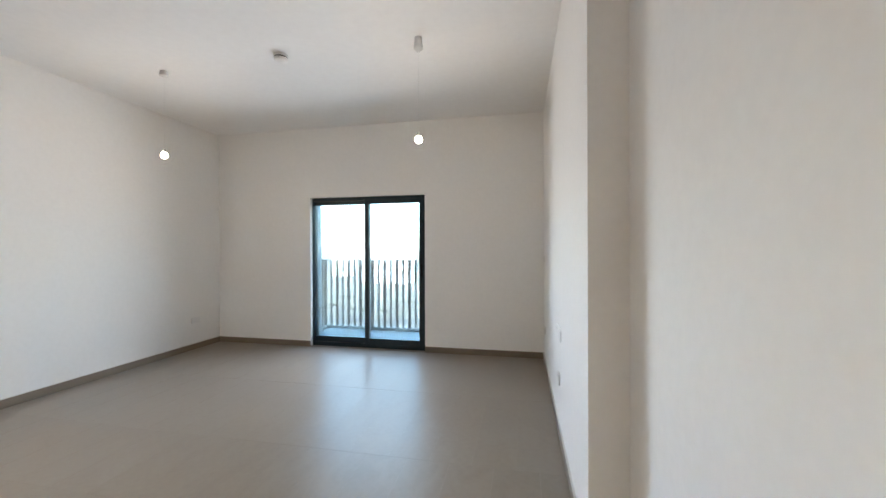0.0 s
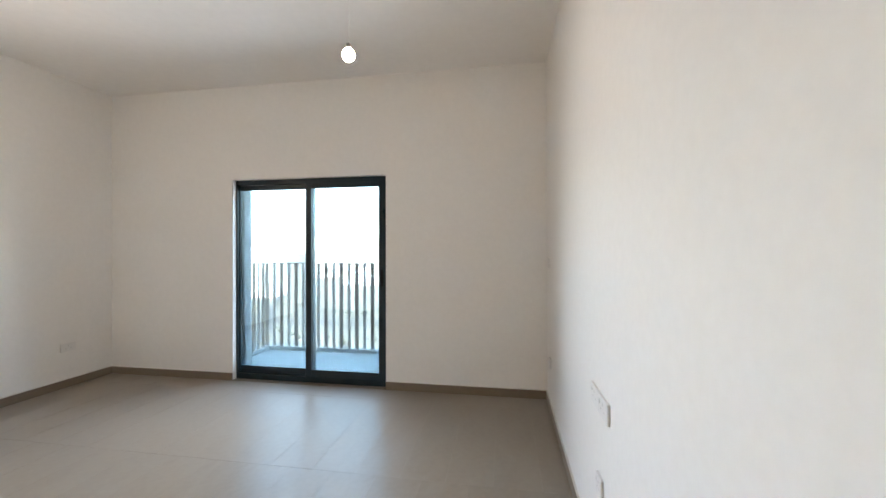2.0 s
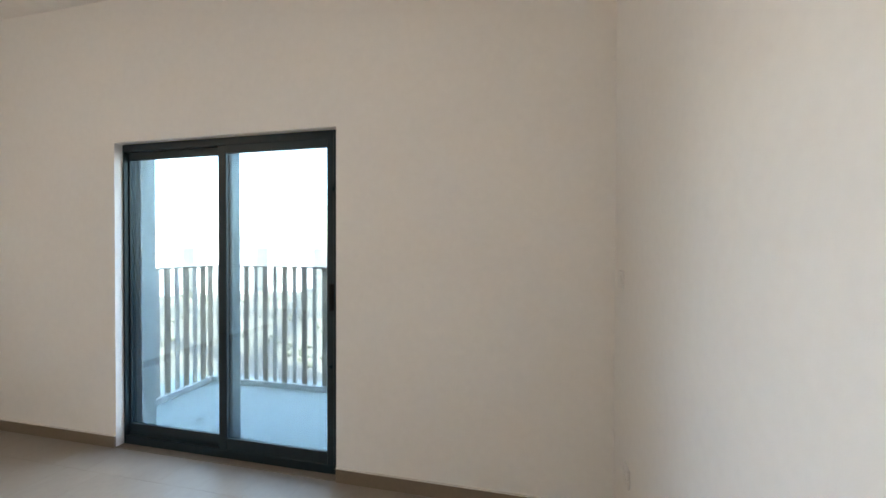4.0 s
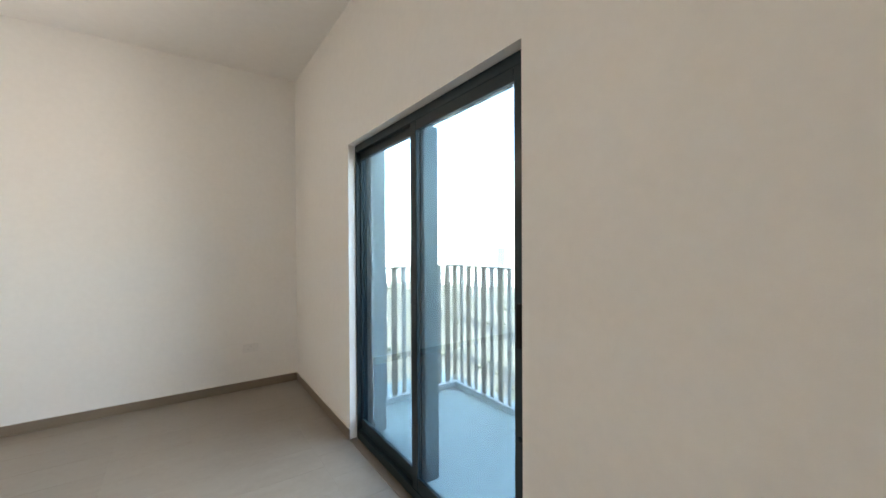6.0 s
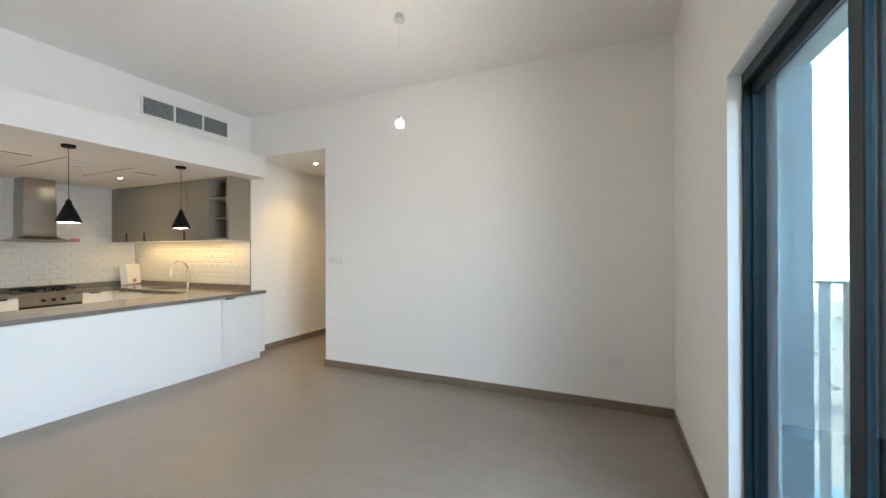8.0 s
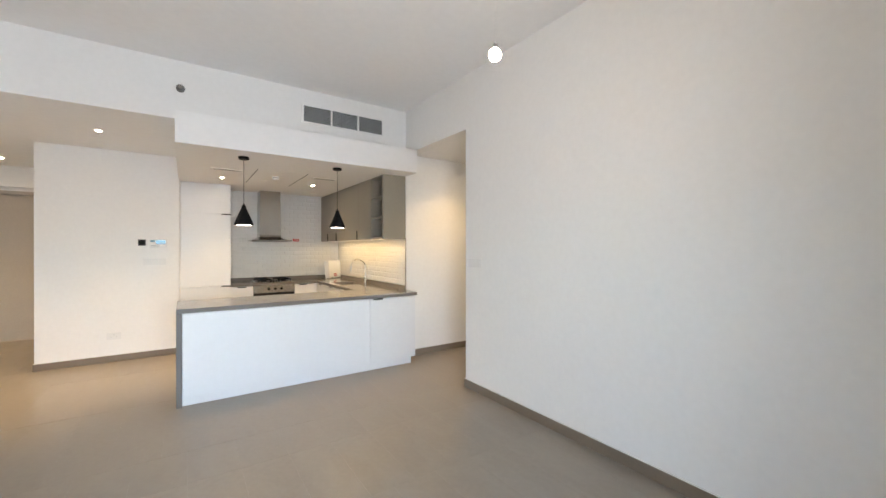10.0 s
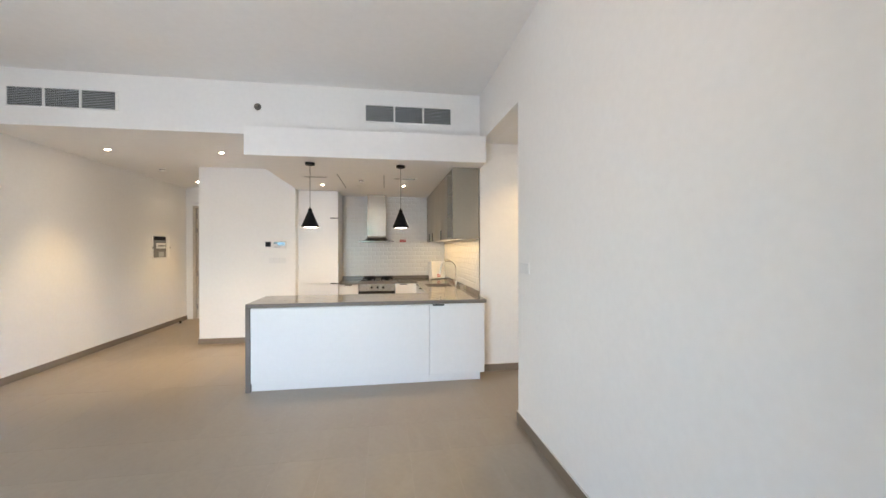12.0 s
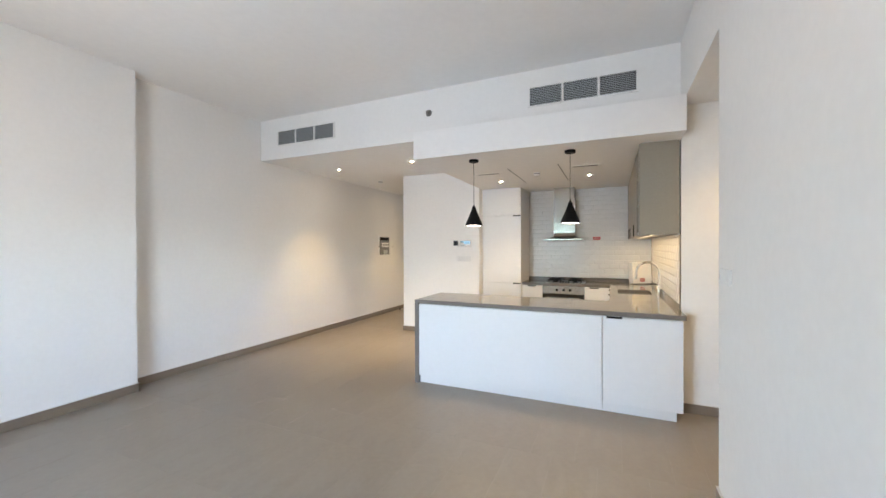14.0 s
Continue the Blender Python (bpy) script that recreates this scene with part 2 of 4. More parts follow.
YI = 1.352                           # worktop front

# ---- structure ----
bm = bmesh.new()
box(bm, -7.2, 1.4, -3.8, YOUT - 0.13, -0.25, -0.0008)
floor = struct("floor", bm, GROUT, "greige porcelain plank tile floor with thin joints", "floor")

bm = bmesh.new()
box(bm, XW - 0.15, DX0, YN, YOUT, -0.008, ZC + 0.1)
box(bm, DX1, XH + 0.35, YN, YOUT, -0.008, ZC + 0.1)
box(bm, DX0, DX1, YN, YOUT, DZ, ZC + 0.1)
struct("wall_north", bm, PAINT, "matt off-white wall around the balcony door", "wall")
bm = B(XW - 0.15, XW, YW0, YN, -0.008, ZC + 0.1)
box(bm, XW - 0.15, XW, YCO, YW0, ZCO, ZC + 0.1)
struct("wall_west", bm, PAINT, "long matt off-white living room wall with an opening to a corridor", "wall")
struct("wall_east", B(XE, XH + 0.35, YSTEP, YN, -0.008, ZC + 0.1), PAINT, "matt off-white wall standing forward of the hall wall", "wall")
struct("wall_hall", B(XH, XH + 0.35, YE - 0.2, YSTEP, -0.008, ZC + 0.1), PAINT, "off-white entrance hall wall lit by downlights", "wall")
bm = B(XF, -0.26, YE - 0.2, YE, -0.008, ZH)
box(bm, 0.68, XH, YE - 0.2, YE, -0.008, ZH)
box(bm, -0.26, 0.68, YE - 0.2, YE, 2.36, ZH)
struct("wall_hall_end", bm, PAINT, "off-white wall around the entrance door", "wall")
struct("lintel", B(XF, 0.61, YE, YE + 0.16, 2.41, ZH), PAINT, "white dropped beam above the entrance door", "beam")
bm = B(XF - 0.12, XF, YE, YF - 0.12, -0.008, ZH + 0.02)
box(bm, XFR, XF, YF - 0.12, YF, -0.008, ZH + 0.02)
struct("wall_kitchen_side", bm, PAINT, "off-white wall between kitchen and hall with a thermostat", "wall")
struct("wall_kitchen_back", B(XW - 0.15, XF - 0.12, YB - 0.15, YB, -0.008, ZK + 0.05), TGROUT, "kitchen back wall clad in white bevelled tiles", "wall")
bm = B(XW - 0.15, XW, YB, YCO - 0.0, -0.008, ZC + 0.1)
struct("wall_kitchen_west", bm, PAINT, "white kitchen wall ending at the corridor", "wall")
struct("wall_corridor_south", B(-7.0, XW - 0.15, YCO - 0.15, YCO, -0.008, ZCO + 0.1), PAINT, "off-white corridor wall in warm light", "wall")
struct("wall_corridor_north", B(-7.0, XW - 0.15, YW0, YW0 + 0.15, -0.008, ZCO + 0.1), PAINT, "off-white corridor wall", "wall")
struct("wall_corridor_end", B(-7.15, -7.0, YCO - 0.15, YW0 + 0.15, -0.008, ZCO + 0.1), PAINT, "off-white wall closing the corridor", "wall")
struct("wall_kitchen_inner", B(XFR, XFR + 0.05, YB, YF - 0.12, -0.008, ZK), PAINT, "white wall beside the tall cabinet", "wall")

struct("ceiling", B(XW - 0.15, XH + 0.35, YBH - 0.2, YOUT, ZC, ZC + 0.3), CEIL, "high matt white living room ceiling", "ceiling")
struct("ceiling_hall", B(XW - 0.15, XH + 0.35, YE - 0.2, YBH - 0.02, ZH, ZH + 0.2), CEIL, "lower white hall ceiling with downlights", "ceiling")
struct("bulkhead", B(XW, XH, YBH - 0.02, YBH, ZH, ZC), PAINT, "white bulkhead with air grilles over kitchen and hall", "bulkhead")
struct("kitchen_soffit", B(XW, -1.867, YB, 1.356, ZK, ZH - 0.003, 0.002), CEIL, "dropped white ceiling box over the kitchen", "ceiling")
struct("ceiling_corridor", B(-7.15, XW - 0.15, YCO - 0.15, YW0 + 0.15, ZCO, ZCO + 0.3), CEIL, "white corridor ceiling", "ceiling")
# added slab, out of view, that keeps the sun off rooms and balcony
struct("roof", B(-7.3, XH + 0.5, YE - 0.4, YOUT, ZC + 0.32, ZC + 0.6), FACADE, "unseen concrete slab added above the flat to block the sun", "roof")

# skirting with a thin caulk line along its top
SK = 0.085


def skirting(x0, x1, y0, y1):
    ob = struct("baseboard", B(x0, x1, y0, y1, 0, SK, 0.002, 1), SKIRT, "greige porcelain skirting along the wall", "baseboard")
    link("caulk_line", B(x0, x1, y0, y1, SK, SK + 0.005), CAULK, ob)


T = 0.012
skirting(XW, XW + T, YW0 - T, YN)
skirting(XW - 2.4, XW + T, YW0 - T, YW0)
skirting(XW - 2.4, XW + T, YCO, YCO + T)
skirting(XW + T, DX0, YN - T, YN)
skirting(DX1, XE - T, YN - T, YN)
skirting(XE - T, XE, YSTEP - T, YN)
skirting(XE - T, XH, YSTEP - T, YSTEP)
skirting(XH - T, XH, YE, YSTEP - T)
skirting(XFR, XF + T, YF, YF + T)
skirting(XF, XF + T, YE, YF)

# ---- balcony and balcony door ----
struct("threshold", B(DX0, DX1, YN - 0.003, 6.22, -0.004, 0.006, 0.002, 1), SKIRT, "porcelain threshold strip under the sliding door", "threshold")


def ring(x0, x1, y0, y1, z0, z1, wl, wr, wb, wt, bevel=0.003):
    bm = bmesh.new()
    box(bm, x0, x0 + wl, y0, y1, z0, z1, bevel, 1)
    box(bm, x1 - wr, x1, y0, y1, z0, z1, bevel, 1)
    box(bm, x0 + wl, x1 - wr, y0, y1, z0, z0 + wb, bevel, 1)
    box(bm, x0 + wl, x1 - wr, y0, y1, z1 - wt, z1, bevel, 1)
    return bm


sd = thing("sliding_door", "closed two-leaf sliding balcony door in dark aluminium", "sliding door", "", (0, 0.005, 0))
fy0, fy1 = 6.195, 6.256
MX0, MX1 = -1.952, -1.886
part("outer_frame", ring(DX0, DX1, fy0, fy1, 0.0, DZ, 0.016, 0.05, 0.065, 0.055), ALU, sd)
part("track", B(DX0 + 0.018, DX1 - 0.05, 6.2250, 6.2275, 0.065, 0.080), ALU, sd)
inn = part("sash", ring(MX0, DX1 - 0.045, 6.198, 6.2245, 0.060, DZ - 0.05, 0.066, 0.054, 0.085, 0.06), ALU, sd)
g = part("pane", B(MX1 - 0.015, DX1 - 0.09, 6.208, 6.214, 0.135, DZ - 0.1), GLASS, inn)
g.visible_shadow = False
outr = part("sash", ring(DX0 + 0.0165, MX1, 6.228, 6.2555, 0.066, DZ - 0.0555, 0.010, 0.066, 0.080, 0.055), ALU, sd)
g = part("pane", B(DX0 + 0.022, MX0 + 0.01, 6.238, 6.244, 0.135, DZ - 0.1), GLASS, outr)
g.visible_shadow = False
part("outer_liner", B(DX0, DX0 + 0.022, 6.2565, 6.318, 0.0, DZ, 0.002, 1), ALU, sd, "dark outer jamb liner")
part("seal", B(DX0, DX0 + 0.018, 6.3185, 6.326, 0.0, DZ), CAULK, sd, "pale sealant line")
part("reveal_lining", B(DX0, DX0 + 0.014, 6.3265, YOUT + 0.004, 0.0, DZ, 0.002, 1), CLAD, sd, "grey-blue metal reveal lining")
part("interlock", B(MX0, -1.922, 6.2565, 6.372, 0.066, DZ - 0.056, 0.003, 1), ALU2, sd)
h = B(-1.085, -1.057, 6.178, 6.198, 1.072, 1.250, 0.006)
box(h, -1.080, -1.062, 6.195, 6.1985, 1.09, 1.235)
part("handle", h, BLACK, sd, "black pull handle")

RX, RY = -3.30, 7.53
struct("balcony_floor", B(-3.75, 0.9, YOUT - 0.13, RY + 0.12, -0.25, -0.02), BALCT, "pale grey balcony floor in open shade", "floor")
bm = B(RX - 0.06, 0.9, RY - 0.05, RY + 0.08, -0.02, 0.04, 0.004, 1)
box(bm, RX - 0.06, RX + 0.05, YOUT, RY - 0.05, -0.02, 0.04, 0.004, 1)
struct("kerb", bm, KERBM, "pale raised kerb under the balcony railing", "kerb")
struct("wall_balcony_side", B(0.5, 0.7, YOUT, RY - 0.05, -0.02, 3.2), FACADE, "rendered wall closing the balcony", "wall")

rail = thing("balcony_railing", "bronze flat-bar railing with a thin top rail", "railing")
RZ = 1.276
PITCH, RB = 0.118, RY - 0.015
part("top_rail", B(RX - 0.03, 0.5, RB - 0.03, RB + 0.03, RZ - 0.014, RZ, 0.003, 1), RAILM, rail)
part("top_rail", B(RX - 0.03, RX + 0.03, YOUT, RB - 0.031, RZ - 0.014, RZ, 0.003, 1), RAILM, rail)
bar = part("bar", B(-0.027, 0.027, -0.009, 0.009, 0.04, RZ - 0.014), RAILM, rail)
bar.location = (RX - 0.005, RB, 0)
thin = part("bar", B(-0.022, 0.022, -0.006, 0.006, 0.04, RZ - 0.014), RAILP, rail, "narrower pale bar")
thin.location = (RX - 0.005 + PITCH, RB, 0)
for i in range(2, 32):
    o = new("bar", thin.data if i % 2 else bar.data)
    o.parent = rail
    o.location = (RX - 0.005 + i * PITCH, RB, 0)
for i in range(1, 10):
    o = new("bar", bar.data if i % 2 else thin.data)
    o.parent = rail
    o.location = (RX, RB - i * 0.1045, 0)
    o.rotation_euler = (0, 0, math.pi / 2)

# ---- outside: ground, roads, far buildings ----
GZ = -38.0
GRND = mat("dry_scrub_ground", (0.085, 0.082, 0.073), 0.95, vary=0.3, scale=0.12)
ROADM = mat("asphalt", (0.028, 0.030, 0.033), 0.9, vary=0.1, scale=2)
LEAF = mat("foliage", (0.075, 0.08, 0.062), 0.8, vary=0.3, scale=1.0)
# distance haze is put into these pale wall and window colours
CONC = mat("hazed_facade", (0.78, 0.775, 0.765), 0.9, vary=0.06, scale=0.2)
WIND = mat("hazed_window", (0.55, 0.57, 0.58), 0.4)
struct("ground", B(-3500, 3500, -3500, 3500, GZ - 1, GZ), GRND, "pale sandy ground far below the balcony", "ground")


def road(points, width, z):
    bm = bmesh.new()
    prev = None
    for i, (x, y) in enumerate(points):
        a, b = points[max(i - 1, 0)], points[min(i + 1, len(points) - 1)]
        d = Vector((b[0] - a[0], b[1] - a[1], 0)).normalized()
        nrm = Vector((-d.y, d.x, 0)) * width / 2
        row = [bm.verts.new((x + nrm.x, y + nrm.y, z)), bm.verts.new((x - nrm.x, y - nrm.y, z))]
        if prev:
            bm.faces.new((prev[0], prev[1], row[1], row[0]))
        prev = row
    r = bmesh.ops.extrude_face_region(bm, geom=bm.faces[:])
    bmesh.ops.translate(bm, vec=(0, 0, 0.12), verts=[v for v in r["geom"] if isinstance(v, bmesh.types.BMVert)])
    bmesh.ops.recalc_face_normals(bm, faces=bm.faces)
    struct("road", bm, ROADM, "grey asphalt road curving across the land", "road")


road([(-300 + 12 * i, 105 + 26 * math.sin(i * 0.16)) for i in range(60)], 9, GZ + 0.02)
road([(-260 + 14 * i, 190 + 0.5 * i) for i in range(60)], 13, GZ + 0.05)
road([(-95 + 30 * math.cos(a * 0.2) , 62 + 26 * math.sin(a * 0.2)) for a in range(24)], 6, GZ + 0.08)
road([(-40 - 5 * i, 30 + 9 * i + 4 * math.sin(i * 0.5)) for i in range(34)], 7, GZ + 0.11)

# low planting: many small clumps in belts
rnd = random.Random(5)
bm = bmesh.new()
for i in range(700):
    belt = rnd.choice((0, 1, 2, 3))
    x = rnd.uniform(-330, 160)
    y = (72, 128, 172, 240)[belt] + 14 * math.sin(x * 0.05 + belt) + rnd.gauss(0, 4)
    s = rnd.uniform(0.5, 1.5)
    r = bmesh.ops.create_icosphere(bm, subdivisions=1, radius=s)
    for v in r["verts"]:
        v.co *= rnd.uniform(0.7, 1.2)
    bmesh.ops.translate(bm, vec=(x, y, GZ + s * 0.6), verts=r["verts"])
tagged(link("shrubs", bm, LEAF), "belts of green shrubs and small trees far below", "shrubs", "", "stuff")


def tower(x, y, w, d, h, storeys, cols, label):
    t = thing("apartment_building", label, "building", "far apartment blocks", (x, y, GZ))
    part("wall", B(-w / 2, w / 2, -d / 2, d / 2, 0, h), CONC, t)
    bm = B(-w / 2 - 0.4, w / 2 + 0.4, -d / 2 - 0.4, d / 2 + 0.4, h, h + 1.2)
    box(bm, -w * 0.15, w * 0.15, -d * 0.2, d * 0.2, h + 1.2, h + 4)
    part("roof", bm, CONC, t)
    bm = bmesh.new()
    sh, cw = h / storeys, w / cols
    for s in range(storeys):
        for c in range(cols):
            x0 = -w / 2 + cw * (c + 0.25)
            z0 = sh * (s + 0.3)
            vs = [bm.verts.new(p) for p in ((x0, -d / 2 - 0.06, z0), (x0 + cw * 0.5, -d / 2 - 0.06, z0), (x0 + cw * 0.5, -d / 2 - 0.06, z0 + sh * 0.5), (x0, -d / 2 - 0.06, z0 + sh * 0.5))]
            bm.faces.new(vs)
    dc = max(2, int(d / cw))
    for s in range(storeys):
        for c in range(dc):
            y0 = -d / 2 + d / dc * (c + 0.25)
            z0 = sh * (s + 0.3)
            vs = [bm.verts.new(p) for p in ((w / 2 + 0.06, y0, z0), (w / 2 + 0.06, y0 + d / dc * 0.5, z0), (w / 2 + 0.06, y0 + d / dc * 0.5, z0 + sh * 0.5), (w / 2 + 0.06, y0, z0 + sh * 0.5))]
            bm.faces.new(vs)
    tagged(part("windows", bm, WIND, t), kind="stuff")


for x, y, w, d, h, st, co in ((-330, 235, 34, 22, 48, 14, 9), (-285, 245, 26, 20, 42, 12, 7), (-245, 270, 40, 22, 46, 13, 10), (-205, 300, 30, 22, 41, 12, 8),
                              (-375, 200, 30, 24, 51, 15, 8), (-400, 160, 34, 24, 45, 13, 9), (-150, 420, 60, 26, 40, 12, 14), (-60, 520, 70, 30, 40, 12, 16),
                              (-255, 520, 30, 26, 62, 18, 7), (-232, 560, 26, 24, 70, 20, 6), (90, 600, 80, 30, 40, 12, 18)):
    tower(x, y, w, d, h, st, co, "distant apartment block, its colours paled to suggest haze")

# ---- lamps on the ceilings ----
def bulb_pendant(x, y, zb, k=1.0):
    p = thing("pendant_bulb", "bare round lit bulb hanging on a thin white cord", "pendant lamp", "bare bulbs", (x, y, ZC))
    part("ceiling_rose", lathe([(0, 0), (0.031, 0), (0.036, -0.04 * k), (0.041, -0.085 * k), (0.040, -0.098 * k), (0.022, -0.112 * k), (0.014, -0.122 * k), (0, -0.122 * k)]), ROSE, p, smooth=True)
    d = zb - ZC
    part("cord", tube([(0, 0, -0.11 * k), (0.001, 0, d * 0.5), (0, 0, d + 0.058)], 0.0011, 8), PLASTIC, p)
    part("lamp_holder", lathe([(0, 0.060 + d), (0.005, 0.059 + d), (0.011, 0.054 + d), (0.013, 0.048 + d), (0.013, 0.028 + d), (0, 0.028 + d)]), GREYP, p, smooth=True)
    part("bulb", lathe([(0, 0.030 + d), (0.012, 0.029 + d), (0.021, 0.023 + d), (0.028, 0.012 + d), (0.031, 0.0 + d), (0.029, -0.012 + d), (0.022, -0.023 + d), (0.012, -0.030 + d), (0, -0.032 + d)]), BULB, p, "glowing warm bulb", True)


bulb_pendant(-0.535, 4.08, 2.418)
bulb_pendant(-3.236, 4.136, 2.438, 0.5)


def smoke(x, y, z, label, s=1.0, tall=1.0):
    p = thing("smoke_detector", label, "smoke detector", "", (x, y, z))
    part("base", lathe([(0, 0), (0.058 * s, 0), (0.058 * s, -0.012 * tall), (0, -0.012 * tall)]), PLASTIC, p, smooth=True)
    part("slot_ring", lathe([(0.0, -0.012 * tall), (0.05 * s, -0.012 * tall), (0.05 * s, -0.024 * tall), (0, -0.024 * tall)]), GREYP, p, "dark vent ring", True)
    part("cap", lathe([(0, -0.022 * tall), (0.054 * s, -0.022 * tall), (0.05 * s, -0.036 * tall), (0.03 * s, -0.046 * tall), (0, -0.048 * tall)]), PLASTIC, p, smooth=True)


smoke(-1.875, 4.10, ZC, "white round smoke detector on the living room ceiling", 1.15, 1.5)
smoke(-2.96, 0.042, ZK, "small white detector on the kitchen ceiling", 0.8)
smoke(0.17, -1.1, ZH, "white detector on the hall ceiling", 0.8)


cover = thing("sprinkler_cover", "small flat white sprinkler cover on the kitchen ceiling", "sprinkler", "", (-2.90, -0.42, ZK - 0.0008))
part("disc", lathe([(0, 0), (0.034, 0), (0.033, -0.006), (0, -0.007)], 28), PLASTIC, cover, smooth=True)


def downlight(x, y, z, watts, cone=74, to=None):
    p = thing("downlight", "small round recessed downlight, lit warm", "downlight", "downlights", (x, y, z))
    part("trim", lathe([(0.023, 0.0), (0.042, 0.0), (0.042, -0.004), (0.025, -0.005), (0.023, 0.0)]), PLASTIC, p, smooth=True)
    part("lens", lathe([(0, -0.001), (0.020, -0.001), (0.019, -0.002), (0, -0.002)]), LENS2, p, "glowing lens", True)
    spot("downlight_beam", (x, y, z - 0.02), to or (x, y, 0), watts, cone, 1.0, SOFT, 0.03)


downlight(0.178, 0.09, ZH, DLW * 0.88)
downlight(-1.175, 0.12, ZH, DLW)
downlight(0.19, -2.286, ZH, DLW * 0.75)
downlight(-2.36, -0.42, ZK, DLW * 0.46, 84)
downlight(-3.57, -0.405, ZK, DLW * 0.46, 84)
downlight(-5.02, 1.66, ZCO, DLW * 0.38, 116)


def linear_vent(x, y):
    p = thing("slot_diffuser", "narrow dark air slot in the kitchen ceiling", "air vent", "ceiling slots", (x + 0.02, y, ZK))
    part("frame", ring2(-0.17, 0.17, -0.055, 0.055, -0.005, 0, 0.032), PLASTIC, p)
    part("slot", B(-0.137, 0.137, -0.022, 0.022, -0.003, 0.0), VOID, p, "black slot")


def ring2(x0, x1, y0, y1, z0, z1, w=0.014):
    bm = bmesh.new()
    box(bm, x0, x0 + w, y0, y1, z0, z1)
    box(bm, x1 - w, x1, y0, y1, z0, z1)
    box(bm, x0 + w, x1 - w, y0, y0 + w, z0, z1)
    box(bm, x0 + w, x1 - w, y1 - w, y1, z0, z1)
    return bm


linear_vent(-2.386, 0.208)
linear_vent(-3.576, 0.227)
hatch = thing("access_hatch", "flush white ceiling hatch with dark joint lines", "access hatch")
part("panel", B(-3.268, -2.684, -0.65, 0.46, ZK - 0.0008, ZK), CEIL, hatch)
part("joint", B(-2.684, -2.674, -0.65, 0.46, ZK - 0.003, ZK), GREYP, hatch, "dark joint line")
part("joint", B(-3.278, -3.268, -0.65, 0.46, ZK - 0.003, ZK), GREYP, hatch, "dark joint line")


def cone_pendant(x, y):
    p = thing("cone_pendant", "matt black cone pendant hanging over the island", "pendant lamp", "island pendants", (x, y, ZK))
    part("canopy", lathe([(0, 0), (0.052, 0), (0.052, -0.022), (0.048, -0.026), (0, -0.026)]), BLACK, p, smooth=True)
    part("cord", tube([(0, 0, -0.02), (0, 0, -0.3), (0, 0, -0.505)], 0.0028, 8), CORD, p)
    z = 1.708 - ZK
    part("shade", lathe([(0, 0.228 + z), (0.007, 0.228 + z), (0.009, 0.212 + z), (0.020, 0.207 + z), (0.0225, 0.203 + z), (0.0225, 0.180 + z), (0.027, 0.174 + z), (0.091, 0.022 + z), (0.095, 0.0 + z), (0.092, 0.0 + z), (0.088, 0.022 + z), (0.022, 0.168 + z), (0, 0.17 + z)]), BLACK, p, "black conical metal shade", True)
    part("diffuser", lathe([(0, 0.014 + z), (0.086, 0.014 + z), (0.088, 0.008 + z), (0.082, 0.004 + z), (0, 0.002 + z)]), LENS, p, "glowing white diffuser", True)
    spot("pendant_beam", (x, y, 1.70), (x, y, 0), PNW, 130, 0.6, SOFT, 0.05)


cone_pendant(-2.458, 1.06)
cone_pendant(-3.465, 1.055)

# ---- grilles and sprinkler on the bulkhead ----
def grille(x0, x1, z0, z1):
    p = thing("air_grille", "grey three-bay slatted air grille in the bulkhead", "air grille", "bulkhead grilles", (0, YBH, 0))
    part("backing", B(x0, x1, 0.001, 0.004, z0, z1), VOID, p)
    n = 3
    w = (x1 - x0) / n
    fr = bmesh.new()
    box(fr, x0 - 0.012, x1 + 0.012, 0, 0.016, z0 - 0.012, z0)
    box(fr, x0 - 0.012, x1 + 0.012, 0, 0.016, z1, z1 + 0.012)
    for i in range(n + 1):
        box(fr, x0 + i * w - 0.010, x0 + i * w + 0.010, 0, 0.016, z0, z1)
    part("frame", fr, PAINT, p, "white frame with mullions")
    slat = None
    k = 11
    for i in range(n):
        for j in range(k):
            z = z0 + (j + 0.5) * (z1 - z0) / k
            if slat is None:
                bm = B(-w / 2 + 0.011, w / 2 - 0.011, -0.0042, 0.0042, -0.001, 0.001)
                turn(bm, Matrix.Rotation(radians(35), 4, 'X'))
                slat = part("slat", bm, GRILLE, p)
                o = slat
            else:
                o = new("slat", slat.data)
                o.parent = p
            o.location = (x0 + (i + 0.5) * w, 0.010, z)
    bm = bmesh.new()
    for i in range(n):
        for j in range(1, 18):
            x = x0 + i * w + j * w / 18
            box(bm, x - 0.001, x + 0.001, 0.0045, 0.006, z0, z1)
    tagged(part("rear_blades", bm, GRILLE, p), kind="stuff")


grille(-4.061, -3.06, 2.926, 3.110)
grille(-0.534, 0.458, 2.918, 3.104)
sp = thing("sprinkler", "small round grey sidewall sprinkler plate on the bulkhead", "sprinkler", "", (-1.908, YBH, 3.028))
R90 = Matrix.Rotation(radians(-90), 4, 'X')
part("plate", turn(lathe([(0, 0), (0.038, 0), (0.038, 0.004), (0.030, 0.010), (0, 0.010)]), R90), SINKM, sp, smooth=True)
part("nozzle", turn(lathe([(0, 0.01), (0.013, 0.01), (0.012, 0.022), (0.007, 0.034), (0.018, 0.036), (0.018, 0.039), (0, 0.039)]), R90), STEEL, sp, "dark nozzle", True)

